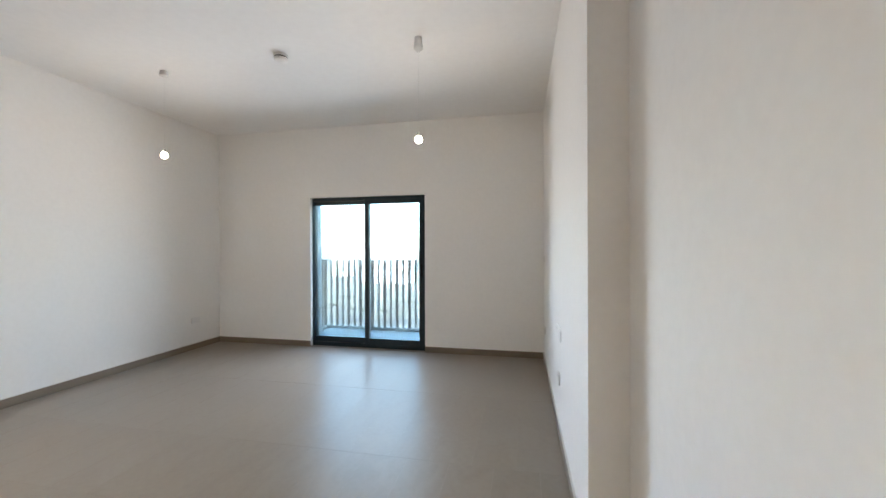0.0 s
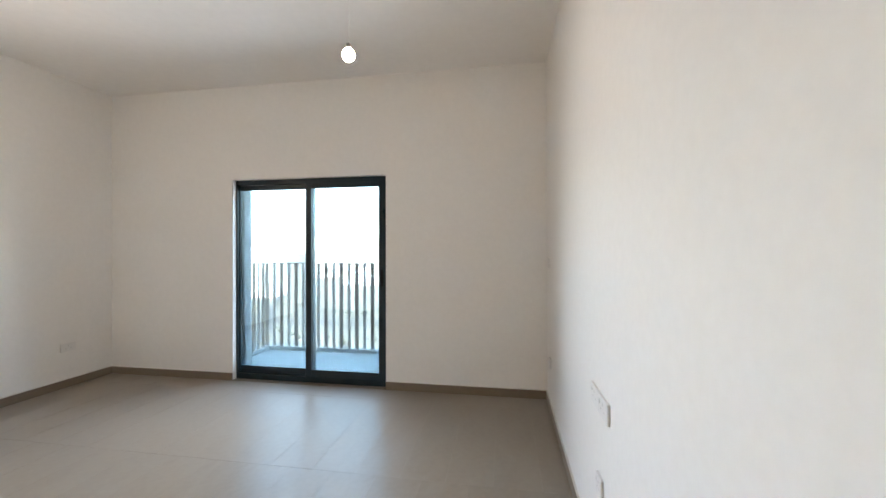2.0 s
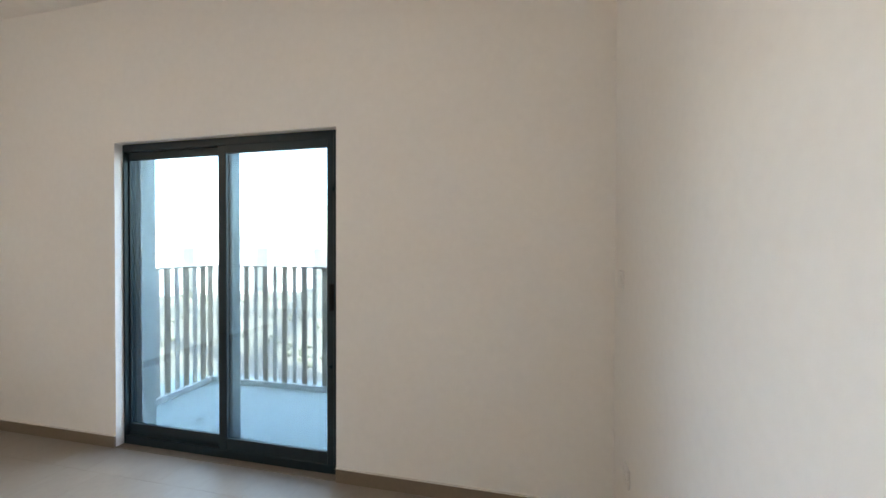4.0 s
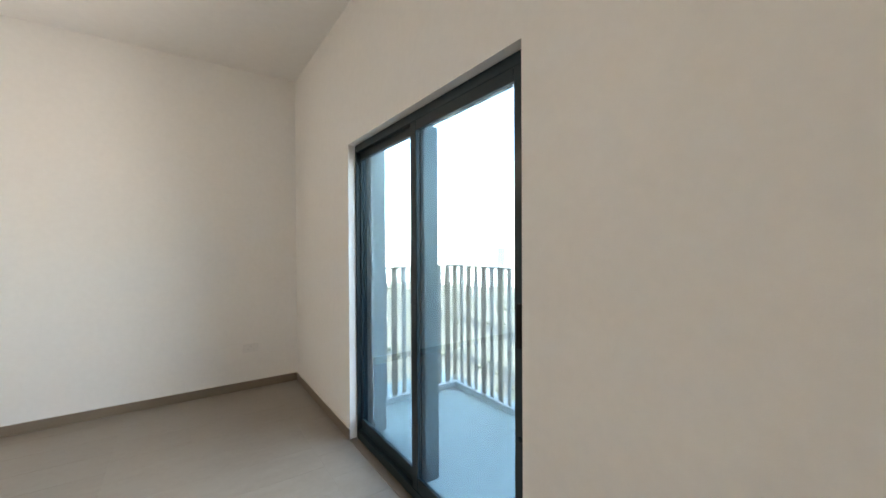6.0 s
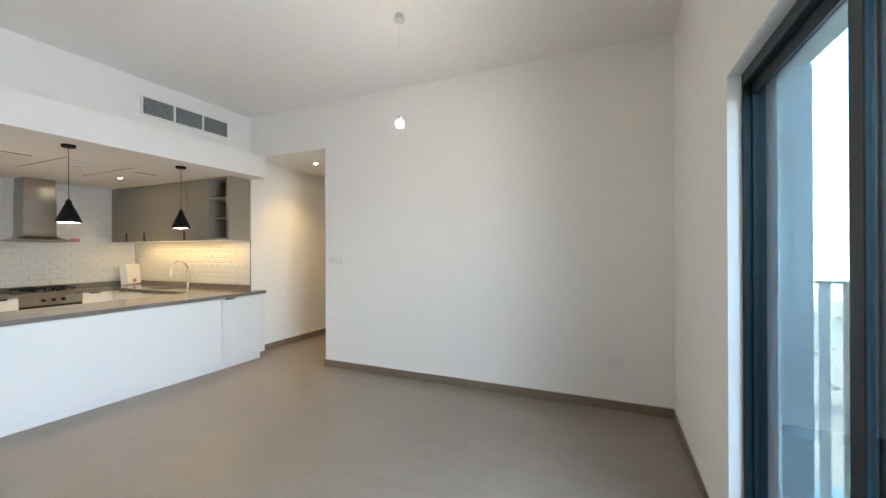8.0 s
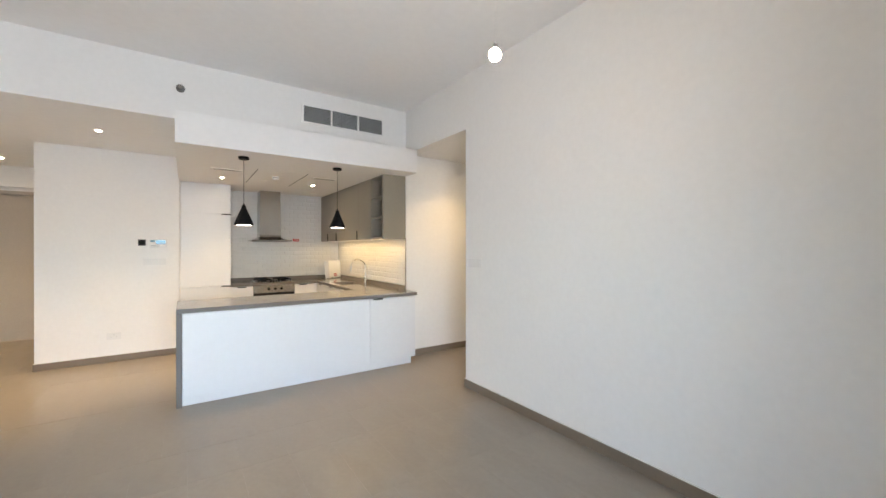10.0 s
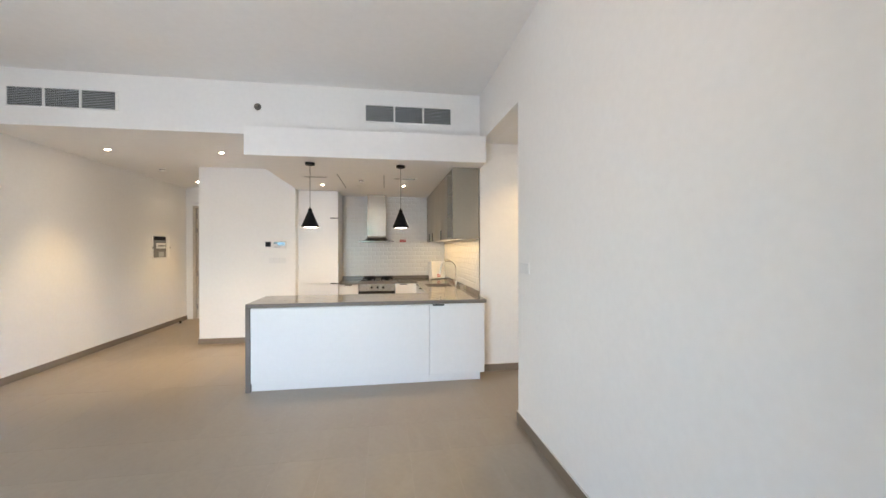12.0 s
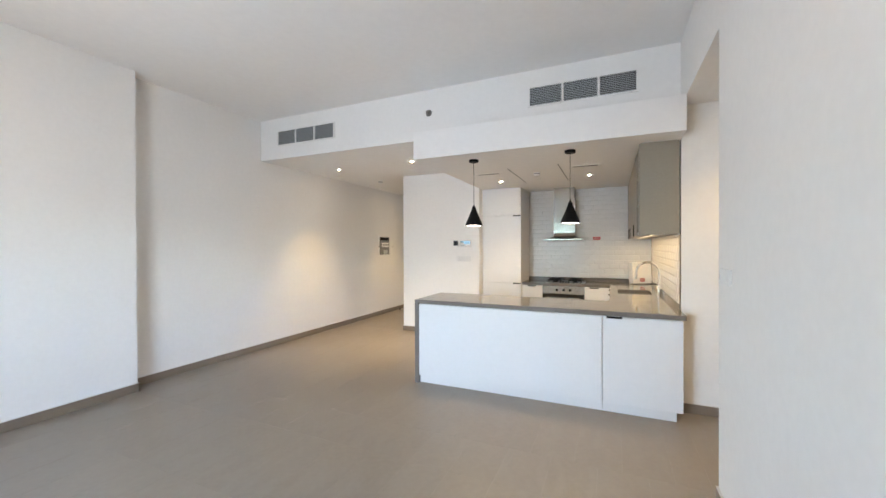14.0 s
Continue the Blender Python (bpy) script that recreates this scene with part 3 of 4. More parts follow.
# ---- kitchen: worktop, island and base units ----
ZT = 0.905
ST = 0.04
SX0, SX1, SY0, SY1 = -4.28, -3.91, -0.56, -0.06
wt = thing("worktop", "polished grey-brown quartz worktop with waterfall end", "worktop")
part("island_slab", B(IX0, IX1, 0.655, YI, ZT - ST, ZT, 0.003, 1), QUARTZ, wt)
part("waterfall_end", B(IX1 - 0.045, IX1, 0.655, YI, 0, ZT - ST - 0.0005, 0.002, 1), QUARTZ, wt)


def frame_slab():
    """One slab round the sink cut-out, joined at its corners."""
    bm = bmesh.new()
    xs, ys = (XW + 0.002, SX0, SX1, -3.82), (-1.10, SY0, SY1, 0.6545)
    v = {}
    for k, z in enumerate((ZT - ST, ZT)):
        for i, x in enumerate(xs):
            for j, y in enumerate(ys):
                v[i, j, k] = bm.verts.new((x, y, z))
    for i in range(3):
        for j in range(3):
            if (i, j) != (1, 1):
                bm.faces.new((v[i, j, 1], v[i + 1, j, 1], v[i + 1, j + 1, 1], v[i, j + 1, 1]))
                bm.faces.new((v[i, j, 0], v[i, j + 1, 0], v[i + 1, j + 1, 0], v[i + 1, j, 0]))
    rim = [((i, 0), (i + 1, 0)) for i in range(3)] + [((3, j), (3, j + 1)) for j in range(3)] + [((i, 3), (i + 1, 3)) for i in range(3)] + [((0, j), (0, j + 1)) for j in range(3)]
    rim += [((1, 1), (2, 1)), ((2, 1), (2, 2)), ((2, 2), (1, 2)), ((1, 2), (1, 1))]
    for p, q in rim:
        bm.faces.new((v[(*p, 0)], v[(*q, 0)], v[(*q, 1)], v[(*p, 1)]))
    bmesh.ops.recalc_face_normals(bm, faces=bm.faces)
    return bm


part("sink_slab", frame_slab(), QUARTZ, wt)
part("back_slab", B(XW + 0.002, -2.517, YB + 0.01, -1.1005, ZT - ST, ZT), QUARTZ, wt)
part("upstand", B(XW + 0.022, -2.517, YB + 0.008, YB + 0.022, ZT, ZT + 0.055), QUARTZ, wt)
part("upstand", B(XW + 0.008, XW + 0.0215, YB + 0.008, 1.055, ZT, ZT + 0.055), QUARTZ, wt)

HW = 0.125


def pull(x0, x1, y, z, parent, face=1):
    """Flat black edge pull along x on a front facing +y."""
    bm = B(x0, x1, y - 0.002, y + 0.022 * face, z - 0.003, z + 0.003, 0.001, 1)
    box(bm, x0, x1, y + 0.018 * face, y + 0.022 * face, z - 0.012, z + 0.003)
    part("handle", bm, BLACK, parent, "flat black edge pull")


def front_unit(name, label, x0, x1, y0, y1, z1=ZT - ST - 0.004, handle=True, hx=None, inset=0.0):
    """Base unit whose front faces +y at y1."""
    t = thing(name, label, "cabinet", "base units", ((x0 + x1) / 2, (y0 + y1) / 2, 0))
    cx, cy = (x0 + x1) / 2, (y0 + y1) / 2
    part("body", B(x0 - cx + 0.001, x1 - cx - 0.001, y0 - cy, y1 - cy - 0.021, 0.085, z1), CARC, t)
    d = part("door", B(x0 - cx + 0.0015, x1 - cx - 0.0015, y1 - cy - 0.02, y1 - cy, 0.088, z1 - 0.004, 0.0015, 1), WHITE, t)
    part("plinth", B(x0 - cx + inset, x1 - cx, y1 - cy - 0.055, y1 - cy - 0.036, 0, 0.087), WHITE, t)
    if handle:
        h = hx or (x1 - x0 - HW) / 2
        a = x0 - cx + h
        pull(a, a + HW, y1 - cy, z1 - 0.004, d)
    return t


front_unit("island_panel_unit", "long white lacquered island back panel with plinth", -3.762, IX1 - 0.046, 0.70, 1.343, handle=False)
front_unit("island_cabinet", "white island cabinet with black edge pull", -4.384, -3.764, 0.70, 1.343, hx=0.46, inset=0.045)
front_unit("base_cabinet", "white base cabinet beside the oven", -2.836, -2.518, -1.66, -1.108, hx=0.10)
front_unit("base_cabinet", "white base cabinet beside the oven", -3.82, -3.462, -1.66, -1.108, hx=0.16)

# west run, fronts facing +x
for y0, y1 in ((-1.10, -0.64), (-0.638, 0.02), (0.022, 0.64)):
    cy = (y0 + y1) / 2
    t = thing("base_cabinet", "white base cabinet under the sink worktop", "cabinet", "base units", (-4.105, cy, 0))
    top = ZT - ST - 0.004
    bb = B(-0.29, 0.26, y0 - cy + 0.001, y0 - cy + 0.017, 0.085, top)
    box(bb, -0.29, 0.26, y1 - cy - 0.017, y1 - cy - 0.001, 0.085, top)
    box(bb, -0.29, -0.275, y0 - cy + 0.017, y1 - cy - 0.017, 0.085, top)
    box(bb, -0.275, 0.26, y0 - cy + 0.017, y1 - cy - 0.017, 0.085, 0.10)
    part("body", bb, CARC, t)
    d = part("door", B(0.262, 0.282, y0 - cy + 0.002, y1 - cy - 0.002, 0.088, top - 0.004, 0.0015, 1), WHITE, t)
    part("handle", B(0.280, 0.304, -0.06, 0.065, top - 0.007, top - 0.001, 0.001, 1), BLACK, d, "flat black edge pull")
    part("plinth", B(0.225, 0.24, y0 - cy, y1 - cy, 0, 0.085), WHITE, t)

sink = thing("sink", "stainless steel undermount sink in the worktop", "sink", "", ((SX0 + SX1) / 2, (SY0 + SY1) / 2, ZT - ST))
hx, hy = (SX1 - SX0) / 2, (SY1 - SY0) / 2
bm = bmesh.new()
box(bm, -hx - 0.004, -hx, -hy, hy, -0.18, 0)
box(bm, hx, hx + 0.004, -hy, hy, -0.18, 0)
box(bm, -hx, hx, -hy - 0.004, -hy, -0.18, 0)
box(bm, -hx, hx, hy, hy + 0.004, -0.18, 0)
box(bm, -hx, hx, -hy, hy, -0.184, -0.18)
part("bowl", bm, SINKM, sink)
part("drain", cyl(bmesh.new(), 0.04, 0.04, -0.18, -0.176), CHROME, sink)

tap = thing("tap", "tall chrome gooseneck kitchen tap behind the sink", "tap", "", (-4.362, -0.235, ZT))
part("base", lathe([(0, 0), (0.027, 0), (0.027, 0.006), (0.022, 0.012), (0.021, 0.075), (0.014, 0.085), (0, 0.085)]), CHROME, tap, smooth=True)
pts = [(0, 0, 0.08), (0, 0, 0.17)] + [(0.122 - 0.122 * math.cos(a), 0, 0.256 + 0.122 * math.sin(a)) for a in [i * math.pi / 14 for i in range(0, 14)]] + [(0.245, 0, 0.226)]
part("spout", tube(pts, 0.0135), CHROME, tap, smooth=True)
part("spray_head", tube([(0.2445, 0, 0.239), (0.248, 0, 0.204), (0.252, 0, 0.169)], 0.0175), CHROME, tap, smooth=True)
part("lever", tube([(0, -0.018, 0.05), (0.01, -0.05, 0.056), (0.02, -0.09, 0.072)], 0.006, 10), CHROME, tap, smooth=True)

ov = thing("oven", "built-in stainless steel oven with dark glass door", "oven", "", (-3.149, -1.39, 0))
part("body", B(-0.310, 0.310, -0.27, 0.262, 0.09, 0.862), GREYP, ov)
part("control_panel", B(-0.310, 0.310, 0.263, 0.292, 0.742, 0.862, 0.002, 1), STEEL, ov, "brushed steel control panel")
od = part("door", B(-0.310, 0.310, 0.263, 0.288, 0.14, 0.737, 0.003, 1), DARKGLASS, ov, "black glass door")
part("handle", tube([(-0.26, 0.325, 0.685), (0.26, 0.325, 0.685)], 0.010), STEEL, od)
part("bracket", B(-0.25, -0.23, 0.286, 0.32, 0.68, 0.69), STEEL, od)
part("bracket", B(0.23, 0.25, 0.286, 0.32, 0.68, 0.69), STEEL, od)
part("drawer", B(-0.310, 0.310, 0.263, 0.288, 0.09, 0.135), STEEL, ov)
for x in (-0.105, -0.01, 0.09):
    part("knob", turn(lathe([(0, 0.0), (0.02, 0.0), (0.018, 0.022), (0.016, 0.026), (0, 0.026)], 20), Matrix.Translation((x, 0.291, 0.805)) @ R90), BLACK, ov, "black knob", True)

hob = thing("gas_hob", "black four-burner gas hob set in the worktop", "hob", "", (-3.165, -1.40, ZT))
part("plate", B(-0.29, 0.29, -0.25, 0.25, 0.0, 0.008, 0.003, 1), SINKM, hob, "dark satin steel plate")
for x in (-0.15, 0.15):
    for y in (-0.12, 0.12):
        part("burner", turn(lathe([(0, 0.008), (0.045, 0.008), (0.042, 0.02), (0.03, 0.024), (0.028, 0.032), (0, 0.033)], 24), Matrix.Translation((x, y, 0))), BLACK, hob, smooth=True)
    s = bmesh.new()
    for y in (-0.22, -0.02, 0.02, 0.22):
        box(s, x - 0.098, x + 0.098, y - 0.008, y + 0.008, 0.034, 0.052)
    for xx in (-0.098, 0.088):
        box(s, x + xx - 0.003, x + xx + 0.013, -0.228, 0.228, 0.034, 0.0515)
    for yy in (-0.12, 0.12):
        box(s, x - 0.085, x - 0.03, yy - 0.007, yy + 0.007, 0.034, 0.0525)
        box(s, x + 0.03, x + 0.085, yy - 0.007, yy + 0.007, 0.034, 0.0525)
    for xx in (-0.093, 0.093):
        for yy in (-0.215, 0.215):
            box(s, x + xx - 0.005, x + xx + 0.005, yy - 0.005, yy + 0.005, 0.008, 0.04)
    part("pan_support", s, BLACK, hob, "cast black pan support")
for i in range(4):
    part("knob", turn(lathe([(0, 0.008), (0.016, 0.008), (0.014, 0.028), (0, 0.029)], 16), Matrix.Translation((-0.06 + 0.04 * i, 0.225, 0))), BLACK, hob, smooth=True)

# extractor hood: flat canopy and a chimney that flares in a curve towards it
hood = thing("extractor_hood", "stainless steel chimney hood with curved flare", "extractor hood", "", (-3.138, YB + 0.012, 0))
part("canopy", B(-0.305, 0.305, 0.0, 0.46, 1.580, 1.600, 0.003, 1), STEEL, hood)
part("filter", B(-0.25, 0.25, 0.05, 0.41, 1.576, 1.580), GREYP, hood, "grey mesh filter")
bm = bmesh.new()
prev = None
for i in range(25):
    u = i / 24
    z = 1.600 + u * 0.64
    f = max(0, 1 - u / 0.11) ** 2
    hw, dp = 0.165 + 0.09 * f, 0.285 + 0.12 * f
    row = [bm.verts.new(p) for p in ((-hw, 0.0, z), (-hw, dp, z), (hw, dp, z), (hw, 0.0, z))]
    if prev:
        for k in range(4):
            bm.faces.new((prev[k], prev[(k + 1) % 4], row[(k + 1) % 4], row[k]))
    else:
        bm.faces.new(row[::-1])
    prev = row
bm.faces.new(prev)
bmesh.ops.recalc_face_normals(bm, faces=bm.faces)
part("chimney", bm, STEEL, hood, "tall flared steel chimney", True)
part("upper_duct", B(-0.158, 0.158, 0.0, 0.278, 2.24, ZK - 0.001, 0.002, 1), STEEL, hood)

# tall cabinet for the built-in fridge
tc = thing("tall_cabinet", "tall white lacquered cabinet with three doors and black pulls", "cabinet", "", (-2.197, -1.375, 0))
part("body", B(-0.318, 0.312, -0.32, 0.325, 0.085, ZK - 0.003), WHITE, tc)
part("filler", B(0.313, 0.324, 0.30, 0.347, 0, ZK - 0.003), PAINT, tc)
for z0, z1 in ((0.088, 0.893), (0.899, 1.974), (1.980, ZK - 0.006)):
    d = part("door", B(-0.317, 0.311, 0.327, 0.347, z0, z1, 0.0015, 1), WHITE, tc)
    if z0 < 0.5:
        pull(-0.318, -0.195, 0.347, z1 + 0.002, d)
    if z0 > 1.5:
        pull(-0.318, -0.195, 0.347, z0 - 0.002, d)
part("plinth", B(-0.325, 0.325, 0.28, 0.295, 0, 0.085), WHITE, tc)
bm = bmesh.new()
for k in range(4):
    box(bm, -0.18, 0.16, 0.295, 0.302, 0.016 + 0.016 * k, 0.024 + 0.016 * k)
pv = part("plinth_vent", B(-0.19, 0.17, 0.2952, 0.298, 0.01, 0.078), BLACK, tc, "dark plinth vent")
part("vent_bars", bm, GRILLE, pv)

# ---- wall cabinets on the west wall ----
XU = -4.074
ZU0, ZU1 = 1.598, ZK - 0.006


def wall_unit(y0, y1, handle_y, label):
    cy = (y0 + y1) / 2
    t = thing("wall_cabinet", label, "cabinet", "wall units", (XW, cy, ZU0))
    part("body", B(0.011, XU - XW - 0.020, y0 - cy + 0.001, y1 - cy - 0.001, 0.0, ZU1 - ZU0), TAUPE, t)
    d = part("door", B(XU - XW - 0.019, XU - XW, y0 - cy + 0.0015, y1 - cy - 0.0015, -0.012, ZU1 - ZU0, 0.0015, 1), TAUPE, t)
    if handle_y is not None:
        h = B(XU - XW - 0.001, XU - XW + 0.010, handle_y - cy - 0.009, handle_y - cy + 0.009, -0.008, 0.125, 0.002, 1)
        part("handle", h, BLACK, d, "black vertical pull")


wall_unit(YB + 0.012, -1.04, -1.275, "taupe wall cabinet with black vertical pull")
wall_unit(-1.038, -0.402, -0.81, "taupe wall cabinet with black vertical pull")
wall_unit(-0.40, 0.185, 0.137, "taupe wall cabinet with black vertical pull")
wall_unit(0.187, 0.640, None, "taupe wall cabinet with plain door")
sh = thing("open_shelf_unit", "taupe open shelf unit with three empty niches", "shelf", "wall units", (XW, 0.850, ZU0))
dz, dx = ZU1 - ZU0, XU - XW
part("side_panel", B(0.011, dx, -0.208, -0.196, -0.012, dz), TAUPE, sh)
part("side_panel", B(0.011, dx, 0.155, 0.208, -0.012, dz, 0.0015, 1), TAUPE, sh)
part("back_panel", B(0.011, 0.02, -0.195, 0.154, 0, dz), TAUPE, sh)
for z in (0, 0.272, 0.544, dz - 0.018):
    part("shelf", B(0.021, dx - 0.004, -0.195, 0.154, z, z + 0.018), TAUPE, sh)
part("scribe", B(0.011, dx - 0.01, -0.208, 0.208, dz, ZK - ZU0 - 0.001), TAUPE, sh)
tagged(link("scribe_strip", B(XW + 0.011, XU - 0.01, YB + 0.012, 0.64, ZU1, ZK - 0.001), TAUPE), "taupe filler strip above the wall cabinets", "filler strip")
led = thing("led_strip", "lit warm strip light under the wall cabinets", "strip light", "", (-4.20, -0.32, ZU0))
part("profile", B(-0.008, 0.008, -1.05, 1.34, -0.010, -0.0005), PLASTIC, led)
part("diffuser", B(-0.006, 0.006, -1.04, 1.33, -0.0125, -0.0101), TUBE, led, "glowing diffuser")
ar = new("strip_beam", bpy.data.lights.new("strip_beam", 'AREA'))
ar.data.shape, ar.data.size, ar.data.size_y = 'RECTANGLE', 0.012, 2.36
ar.data.energy, ar.data.color = STRIPW, (1.0, 0.67, 0.26)
ar.location = (-4.20, -0.175, ZU0 - 0.016)

# ---- small things in the kitchen ----
rt = thing("white_box", "white carton with a red label leaning on the splashback", "box", "", (-4.240, -1.475, ZT))
m = Matrix.Rotation(radians(28), 4, 'Z') @ Matrix.Rotation(radians(6), 4, 'X')
part("body", turn(B(-0.15, 0.15, -0.055, 0.055, 0.006, 0.325, 0.006), m), PLASTIC, rt)
part("label", turn(B(-0.035, 0.035, 0.0551, 0.0562, 0.035, 0.085), m), RED, rt, "red label")
part("label_text", turn(B(-0.024, 0.024, 0.0562, 0.0568, 0.055, 0.066), m), PLASTIC, rt, "pale print bar")
sg = thing("red_sign", "small red notice plate on the tiled wall", "sign", "", (-3.616, YB + 0.014, 1.61))
part("plate", B(-0.055, 0.055, 0, 0.003, -0.024, 0.024, 0.001, 1), RED, sg)
part("print", B(-0.04, 0.04, 0.003, 0.0036, -0.002, 0.006), PLASTIC, sg, "pale print bar")


def wall_plate(name, label, cat, x, y, z, w, h, gangs, face, dark=False):
    """Switch or socket plate; face: '+x', '-x' or '+y'."""
    t = thing(name, label, cat, "", (x, y, z))
    rot = {'+y': 0, '+x': -90, '-x': 90}[face]
    t.rotation_euler = (0, 0, radians(rot))
    gw = w / gangs
    for i in range(gangs):
        x0 = -w / 2 + i * gw
        p = part("plate", B(x0 + 0.001, x0 + gw - 0.001, 0, 0.012, -h / 2, h / 2, 0.003), PLASTIC, t)
        if cat == "switch":
            part("rocker", B(x0 + gw * 0.3, x0 + gw * 0.7, 0.012, 0.016, -h * 0.25, h * 0.25, 0.001, 1), PLASTIC, p)
        else:
            bm = B(x0 + gw * 0.46, x0 + gw * 0.54, 0.012, 0.0126, h * 0.12, h * 0.26)
            box(bm, x0 + gw * 0.28, x0 + gw * 0.38, 0.012, 0.0126, -h * 0.14, -h * 0.06)
            box(bm, x0 + gw * 0.62, x0 + gw * 0.72, 0.012, 0.0126, -h * 0.14, -h * 0.06)
            part("pin_holes", bm, PINS, p, "dark pin holes")
            part("switch_rocker", B(x0 + gw * 0.75, x0 + gw * 0.88, 0.012, 0.015, h * 0.1, h * 0.3), PLASTIC, p)


wall_plate("light_switch", "white three-gang switch plate on the living room wall", "switch", XW, 2.533, 1.313, 0.20, 0.086, 3, '+x')
wall_plate("wall_socket", "white double socket low on the living room wall", "socket", XW, 5.68, 0.425, 0.146, 0.086, 1, '+x')
wall_plate("wall_socket", "white double socket plate at desk height", "socket", XE, 4.03, 0.81, 0.29, 0.086, 2, '-x')
wall_plate("wall_socket", "white socket low on the wall", "socket", XE, 4.035, 0.448, 0.09, 0.086, 1, '-x')
wall_plate("light_switch", "white switch plate by the balcony door corner", "switch", XE, 5.98, 1.335, 0.09, 0.086, 1, '-x')
wall_plate("wall_socket", "white socket near the balcony corner", "socket", XE, 5.85, 0.44, 0.09, 0.086, 1, '-x')
wall_plate("wall_socket", "white socket low on the wall beside the island", "socket", -1.18, YF, 0.331, 0.146, 0.086, 1, '+y')
wall_plate("light_switch", "white switch plates under the thermostat", "switch", -1.60, YF, 1.28, 0.25, 0.086, 3, '+y')

th = thing("thermostat", "white wall thermostat panel with lit display", "thermostat", "", (-1.634, YF, 1.53))
part("body", B(-0.10, 0.092, 0, 0.022, -0.06, 0.058, 0.008), PLASTIC, th)
part("screen", B(-0.085, 0.02, 0.0215, 0.0228, -0.01, 0.042), SCREEN, th, "pale blue display")
part("header_bar", B(0.024, 0.08, 0.0215, 0.0228, 0.018, 0.042), TEAL, th, "teal header bar")
part("print", B(-0.07, -0.02, 0.0228, 0.0234, 0.0, 0.012), GREYP, th, "dark print bar")
part("key_row", B(-0.02, 0.07, 0.0215, 0.0226, -0.04, -0.028), GRILLE, th, "grey key row")
sr = thing("door_entry_sensor", "small square black wall sensor beside the thermostat", "sensor", "", (-1.465, YF, 1.539))
part("body", B(-0.042, 0.042, 0, 0.014, -0.042, 0.042, 0.003), GREYP, sr)
part("face", B(-0.034, 0.034, 0.014, 0.0155, -0.034, 0.034), BLACK, sr)

# ---- hall: distribution board, door, stopper ----
db = thing("distribution_board", "recessed grey distribution board with its cover off", "electrical panel", "", (XH, -2.195, 1.505))
part("rim", turn(ring(-0.225, 0.225, -0.012, 0, -0.215, 0.215, 0.022, 0.022, 0.022, 0.022, 0.001), Matrix.Rotation(radians(-90), 4, 'Z')), PLASTIC, db)
part("back_box", B(-0.004, -0.0005, -0.203, 0.203, -0.193, 0.193), GREYP, db, "dark grey interior")
part("breaker_row", B(-0.02, -0.004, -0.16, 0.11, -0.03, 0.07, 0.003, 1), PLASTIC, db, "white row of breakers")
for k in range(7):
    part("breaker_switch", B(-0.026, -0.02, -0.14 + 0.034 * k, -0.125 + 0.034 * k, 0.005, 0.035), GREYP, db)
part("top_strip", B(-0.012, -0.004, -0.17, 0.17, 0.12, 0.185), BLACK, db, "dark strip across the top of the interior")
part("lower_cover", B(-0.010, -0.004, -0.12, 0.03, -0.18, -0.09, 0.002, 1), GRILLE, db)
part("latch", B(-0.03, -0.004, 0.205, 0.225, -0.03, 0.0), GREYP, db)
dp = thing("data_panel", "flush white access panel with small lock", "access panel", "", (XH, -2.66, 1.50))
part("cover", B(-0.006, 0, -0.16, 0.16, -0.2, 0.2, 0.002, 1), PAINT, dp)
part("lock", B(-0.010, -0.006, 0.12, 0.14, -0.02, 0.0), GREYP, dp)

ed = thing("entrance_door", "closed beige laminate entrance door in a matching frame", "door", "", (0.21, YE, 0))
bm = ring(-0.46, 0.46, -0.18, 0.012, 0.0, 2.36, 0.05, 0.05, 0.0001, 0.05, 0.0)
part("door_frame", bm, DOORM, ed)
lf = part("leaf", B(-0.408, 0.408, -0.10, -0.055, 0.001, 2.307, 0.002, 1), DOORM, ed)
for z in (0.25, 0.95, 1.85, 2.15):
    part("hinge", cyl(bmesh.new(), 0.008, 0.008, z - 0.05, z + 0.05, 0.404, -0.05, 12), STEEL, ed)
part("handle", tube([(-0.35, -0.055, 1.02), (-0.35, -0.005, 1.02), (-0.34, 0.0, 1.02), (-0.23, 0.0, 1.02)], 0.009, 10), STEEL, lf, smooth=True)
ds = thing("door_stop", "small dark rubber door stop on the floor", "door stop", "", (0.70, -2.70, 0))
part("base", lathe([(0, 0), (0.028, 0), (0.026, 0.006), (0.014, 0.012), (0.014, 0.035), (0, 0.035)], 20), STEEL, ds, smooth=True)
part("rubber", lathe([(0, 0.02), (0.02, 0.02), (0.021, 0.034), (0.016, 0.042), (0, 0.042)], 20), BLACK, ds, "black rubber ring", True)

# ---- wall tiles: bevelled, half bond ----
def tile_mesh(name, w, h):
    bm = bmesh.new()
    b, d = 0.011, 0.007
    v0 = [bm.verts.new(p) for p in ((-w / 2, 0, -h / 2), (w / 2, 0, -h / 2), (w / 2, 0, h / 2), (-w / 2, 0, h / 2))]
    v1 = [bm.verts.new((v.co.x, 0.003, v.co.z)) for v in v0]
    v2 = [bm.verts.new((v.co.x * (1 - 2 * b / w), d, v.co.z * (1 - 2 * b / h))) for v in v0]
    for a, c in ((v0, v1), (v1, v2)):
        for i in range(4):
            j = (i + 1) % 4
            bm.faces.new((a[i], a[j], c[j], c[i]))
    bm.faces.new(v2)
    bmesh.ops.recalc_face_normals(bm, faces=bm.faces)
    me = bpy.data.meshes.new(name)
    bm.to_mesh(me)
    bm.free()
    me.materials.append(GLAZE)
    return me


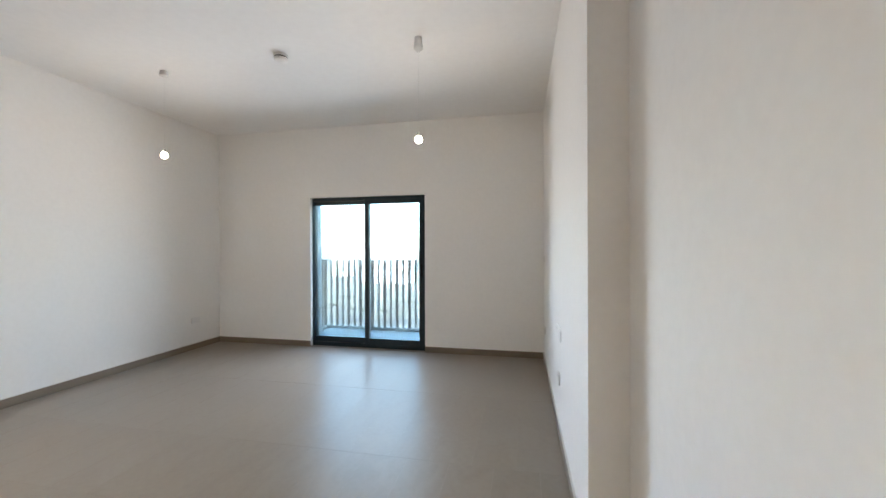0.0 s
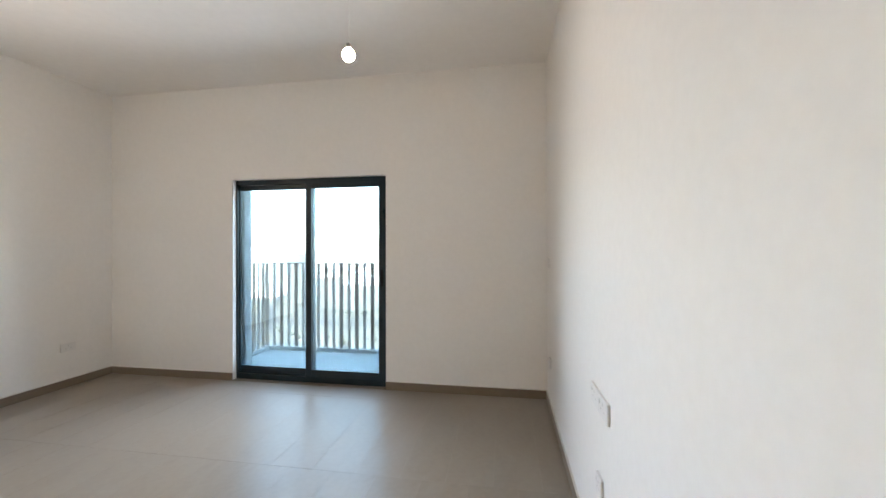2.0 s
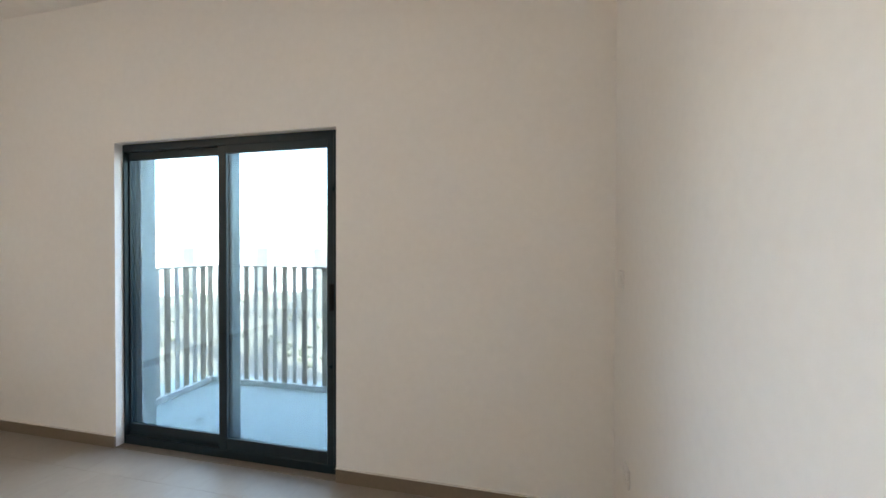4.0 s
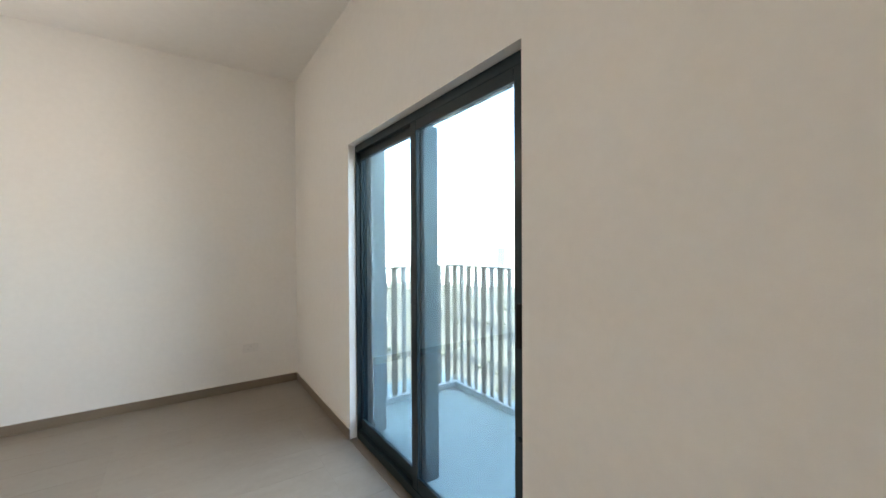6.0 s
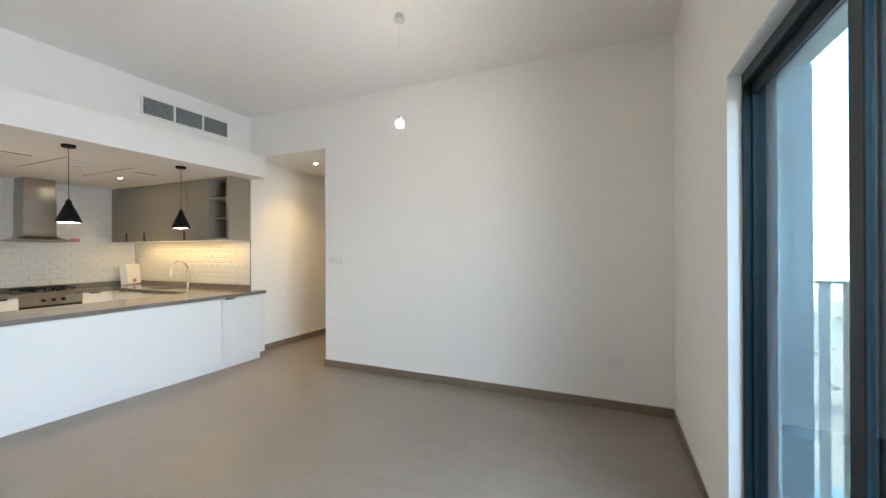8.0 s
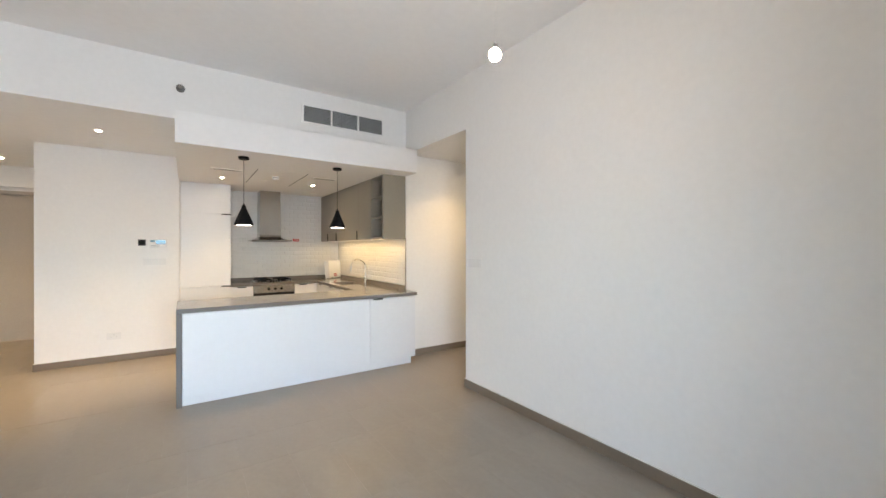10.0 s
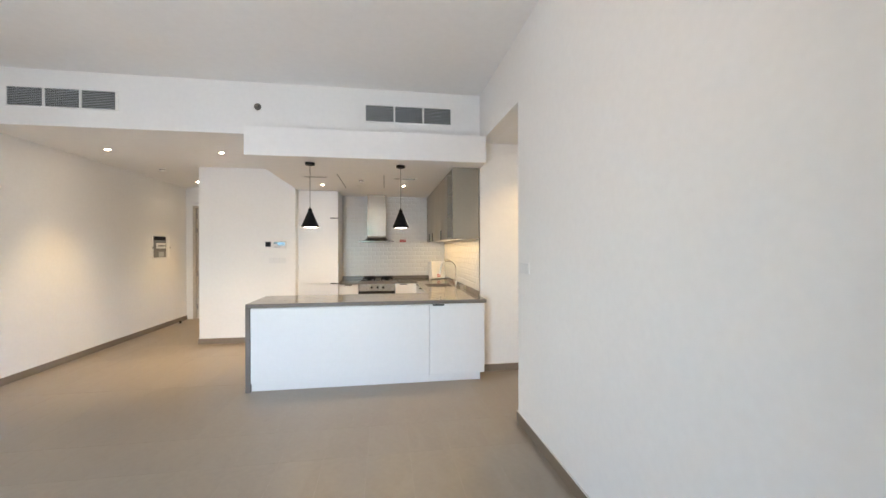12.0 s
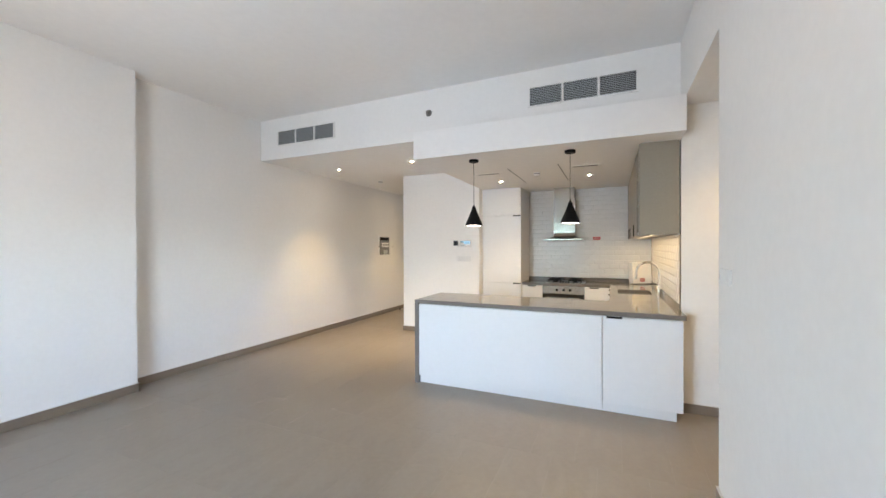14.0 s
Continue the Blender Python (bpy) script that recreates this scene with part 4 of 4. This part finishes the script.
def tiling(wall, u0, u1, z0, z1, place, rot, skip=None):
    tw, thh, gap = 0.150, 0.075, 0.002
    cache = {}
    r = 0
    z = z0
    while z + 0.02 < z1:
        h = min(thh - gap, z1 - z - gap)
        u = u0 - (tw / 2 if r % 2 else 0)
        while u < u1 - 0.01:
            a, b = max(u, u0), min(u + tw, u1)
            w = b - a - gap
            if w > 0.012 and not (skip and skip((a + b) / 2, z + h / 2)):
                key = (round(w, 3), round(h, 3))
                if key not in cache:
                    cache[key] = tile_mesh("tile", *key)
                o = new("tile", cache[key])
                o.parent = wall
                o.location = place((a + b) / 2, z + h / 2)
                o.rotation_euler = (random.gauss(0, 0.006), 0, rot + random.gauss(0, 0.004))
            u += tw
        z += thh
        r += 1


wk = bpy.data.objects["wall_kitchen_back"]
tiling(wk, -4.395, -2.517, ZT + 0.058, ZK - 0.002, lambda u, z: (u, YB + 0.001, z), 0,
       lambda u, z: z > 1.66 and u < -4.1)
ww = bpy.data.objects["wall_kitchen_west"]
bedt = link("tile_bed", B(XW, XW + 0.002, YB + 0.01, 1.055, ZT, ZU0), TGROUT, ww)
tiling(ww, YB + 0.012, 1.05, ZT + 0.058, ZU0 + 0.0, lambda u, z: (XW + 0.003, u, z), -math.pi / 2)
link("tile_trim", B(XW, XW + 0.011, 1.051, 1.057, ZT, ZU0), STEEL, ww, "steel edge trim")

# ---- floor planks: 0.30 x 1.20, staggered half a width from row to row ----
def plank_mesh(w, l):
    bm = bmesh.new()
    b, d = 0.0003, 0.0008
    v0 = [bm.verts.new((sx * w / 2, sy * l / 2, -d)) for sx, sy in ((-1, -1), (1, -1), (1, 1), (-1, 1))]
    v1 = [bm.verts.new((v.co.x, v.co.y, -b)) for v in v0]
    v2 = [bm.verts.new((v.co.x - math.copysign(b, v.co.x), v.co.y - math.copysign(b, v.co.y), 0)) for v in v0]
    for a, c in ((v0, v1), (v1, v2)):
        for i in range(4):
            j = (i + 1) % 4
            bm.faces.new((a[i], a[j], c[j], c[i]))
    bm.faces.new(v2)
    bmesh.ops.recalc_face_normals(bm, faces=bm.faces)
    me = bpy.data.meshes.new("tile")
    bm.to_mesh(me)
    bm.free()
    me.materials.append(PORC)
    return me


planks = {}
zones = ((XW, XE, YSTEP, YN), (XW, XH, YF, YSTEP), (XF, XH, YE, YF), (-3.82, XFR, YB, YF), (-7.0, XW, YCO, YW0))
for (ax, bx, ay, by) in zones:
    for r in range(-6, 4):
        y0, y1 = 3.476 + 1.2 * r, 4.676 + 1.2 * r
        c0, c1 = max(y0, ay), min(y1, by)
        if c1 - c0 < 0.03:
            continue
        off = -0.456 + (0.15 if r % 2 == 0 else 0.0)
        for k in range(-26, 8):
            x0 = off + 0.3 * k
            a0, a1 = max(x0, ax), min(x0 + 0.3, bx)
            if a1 - a0 < 0.02:
                continue
            key = (round(a1 - a0 - 0.0022, 4), round(c1 - c0 - 0.0022, 4))
            if key not in planks:
                planks[key] = plank_mesh(*key)
            o = new("tile", planks[key])
            o.parent = floor
            o.location = ((a0 + a1) / 2, (c0 + c1) / 2, 0)
            o.rotation_euler = (random.gauss(0, 0.0004), random.gauss(0, 0.0004), 0)
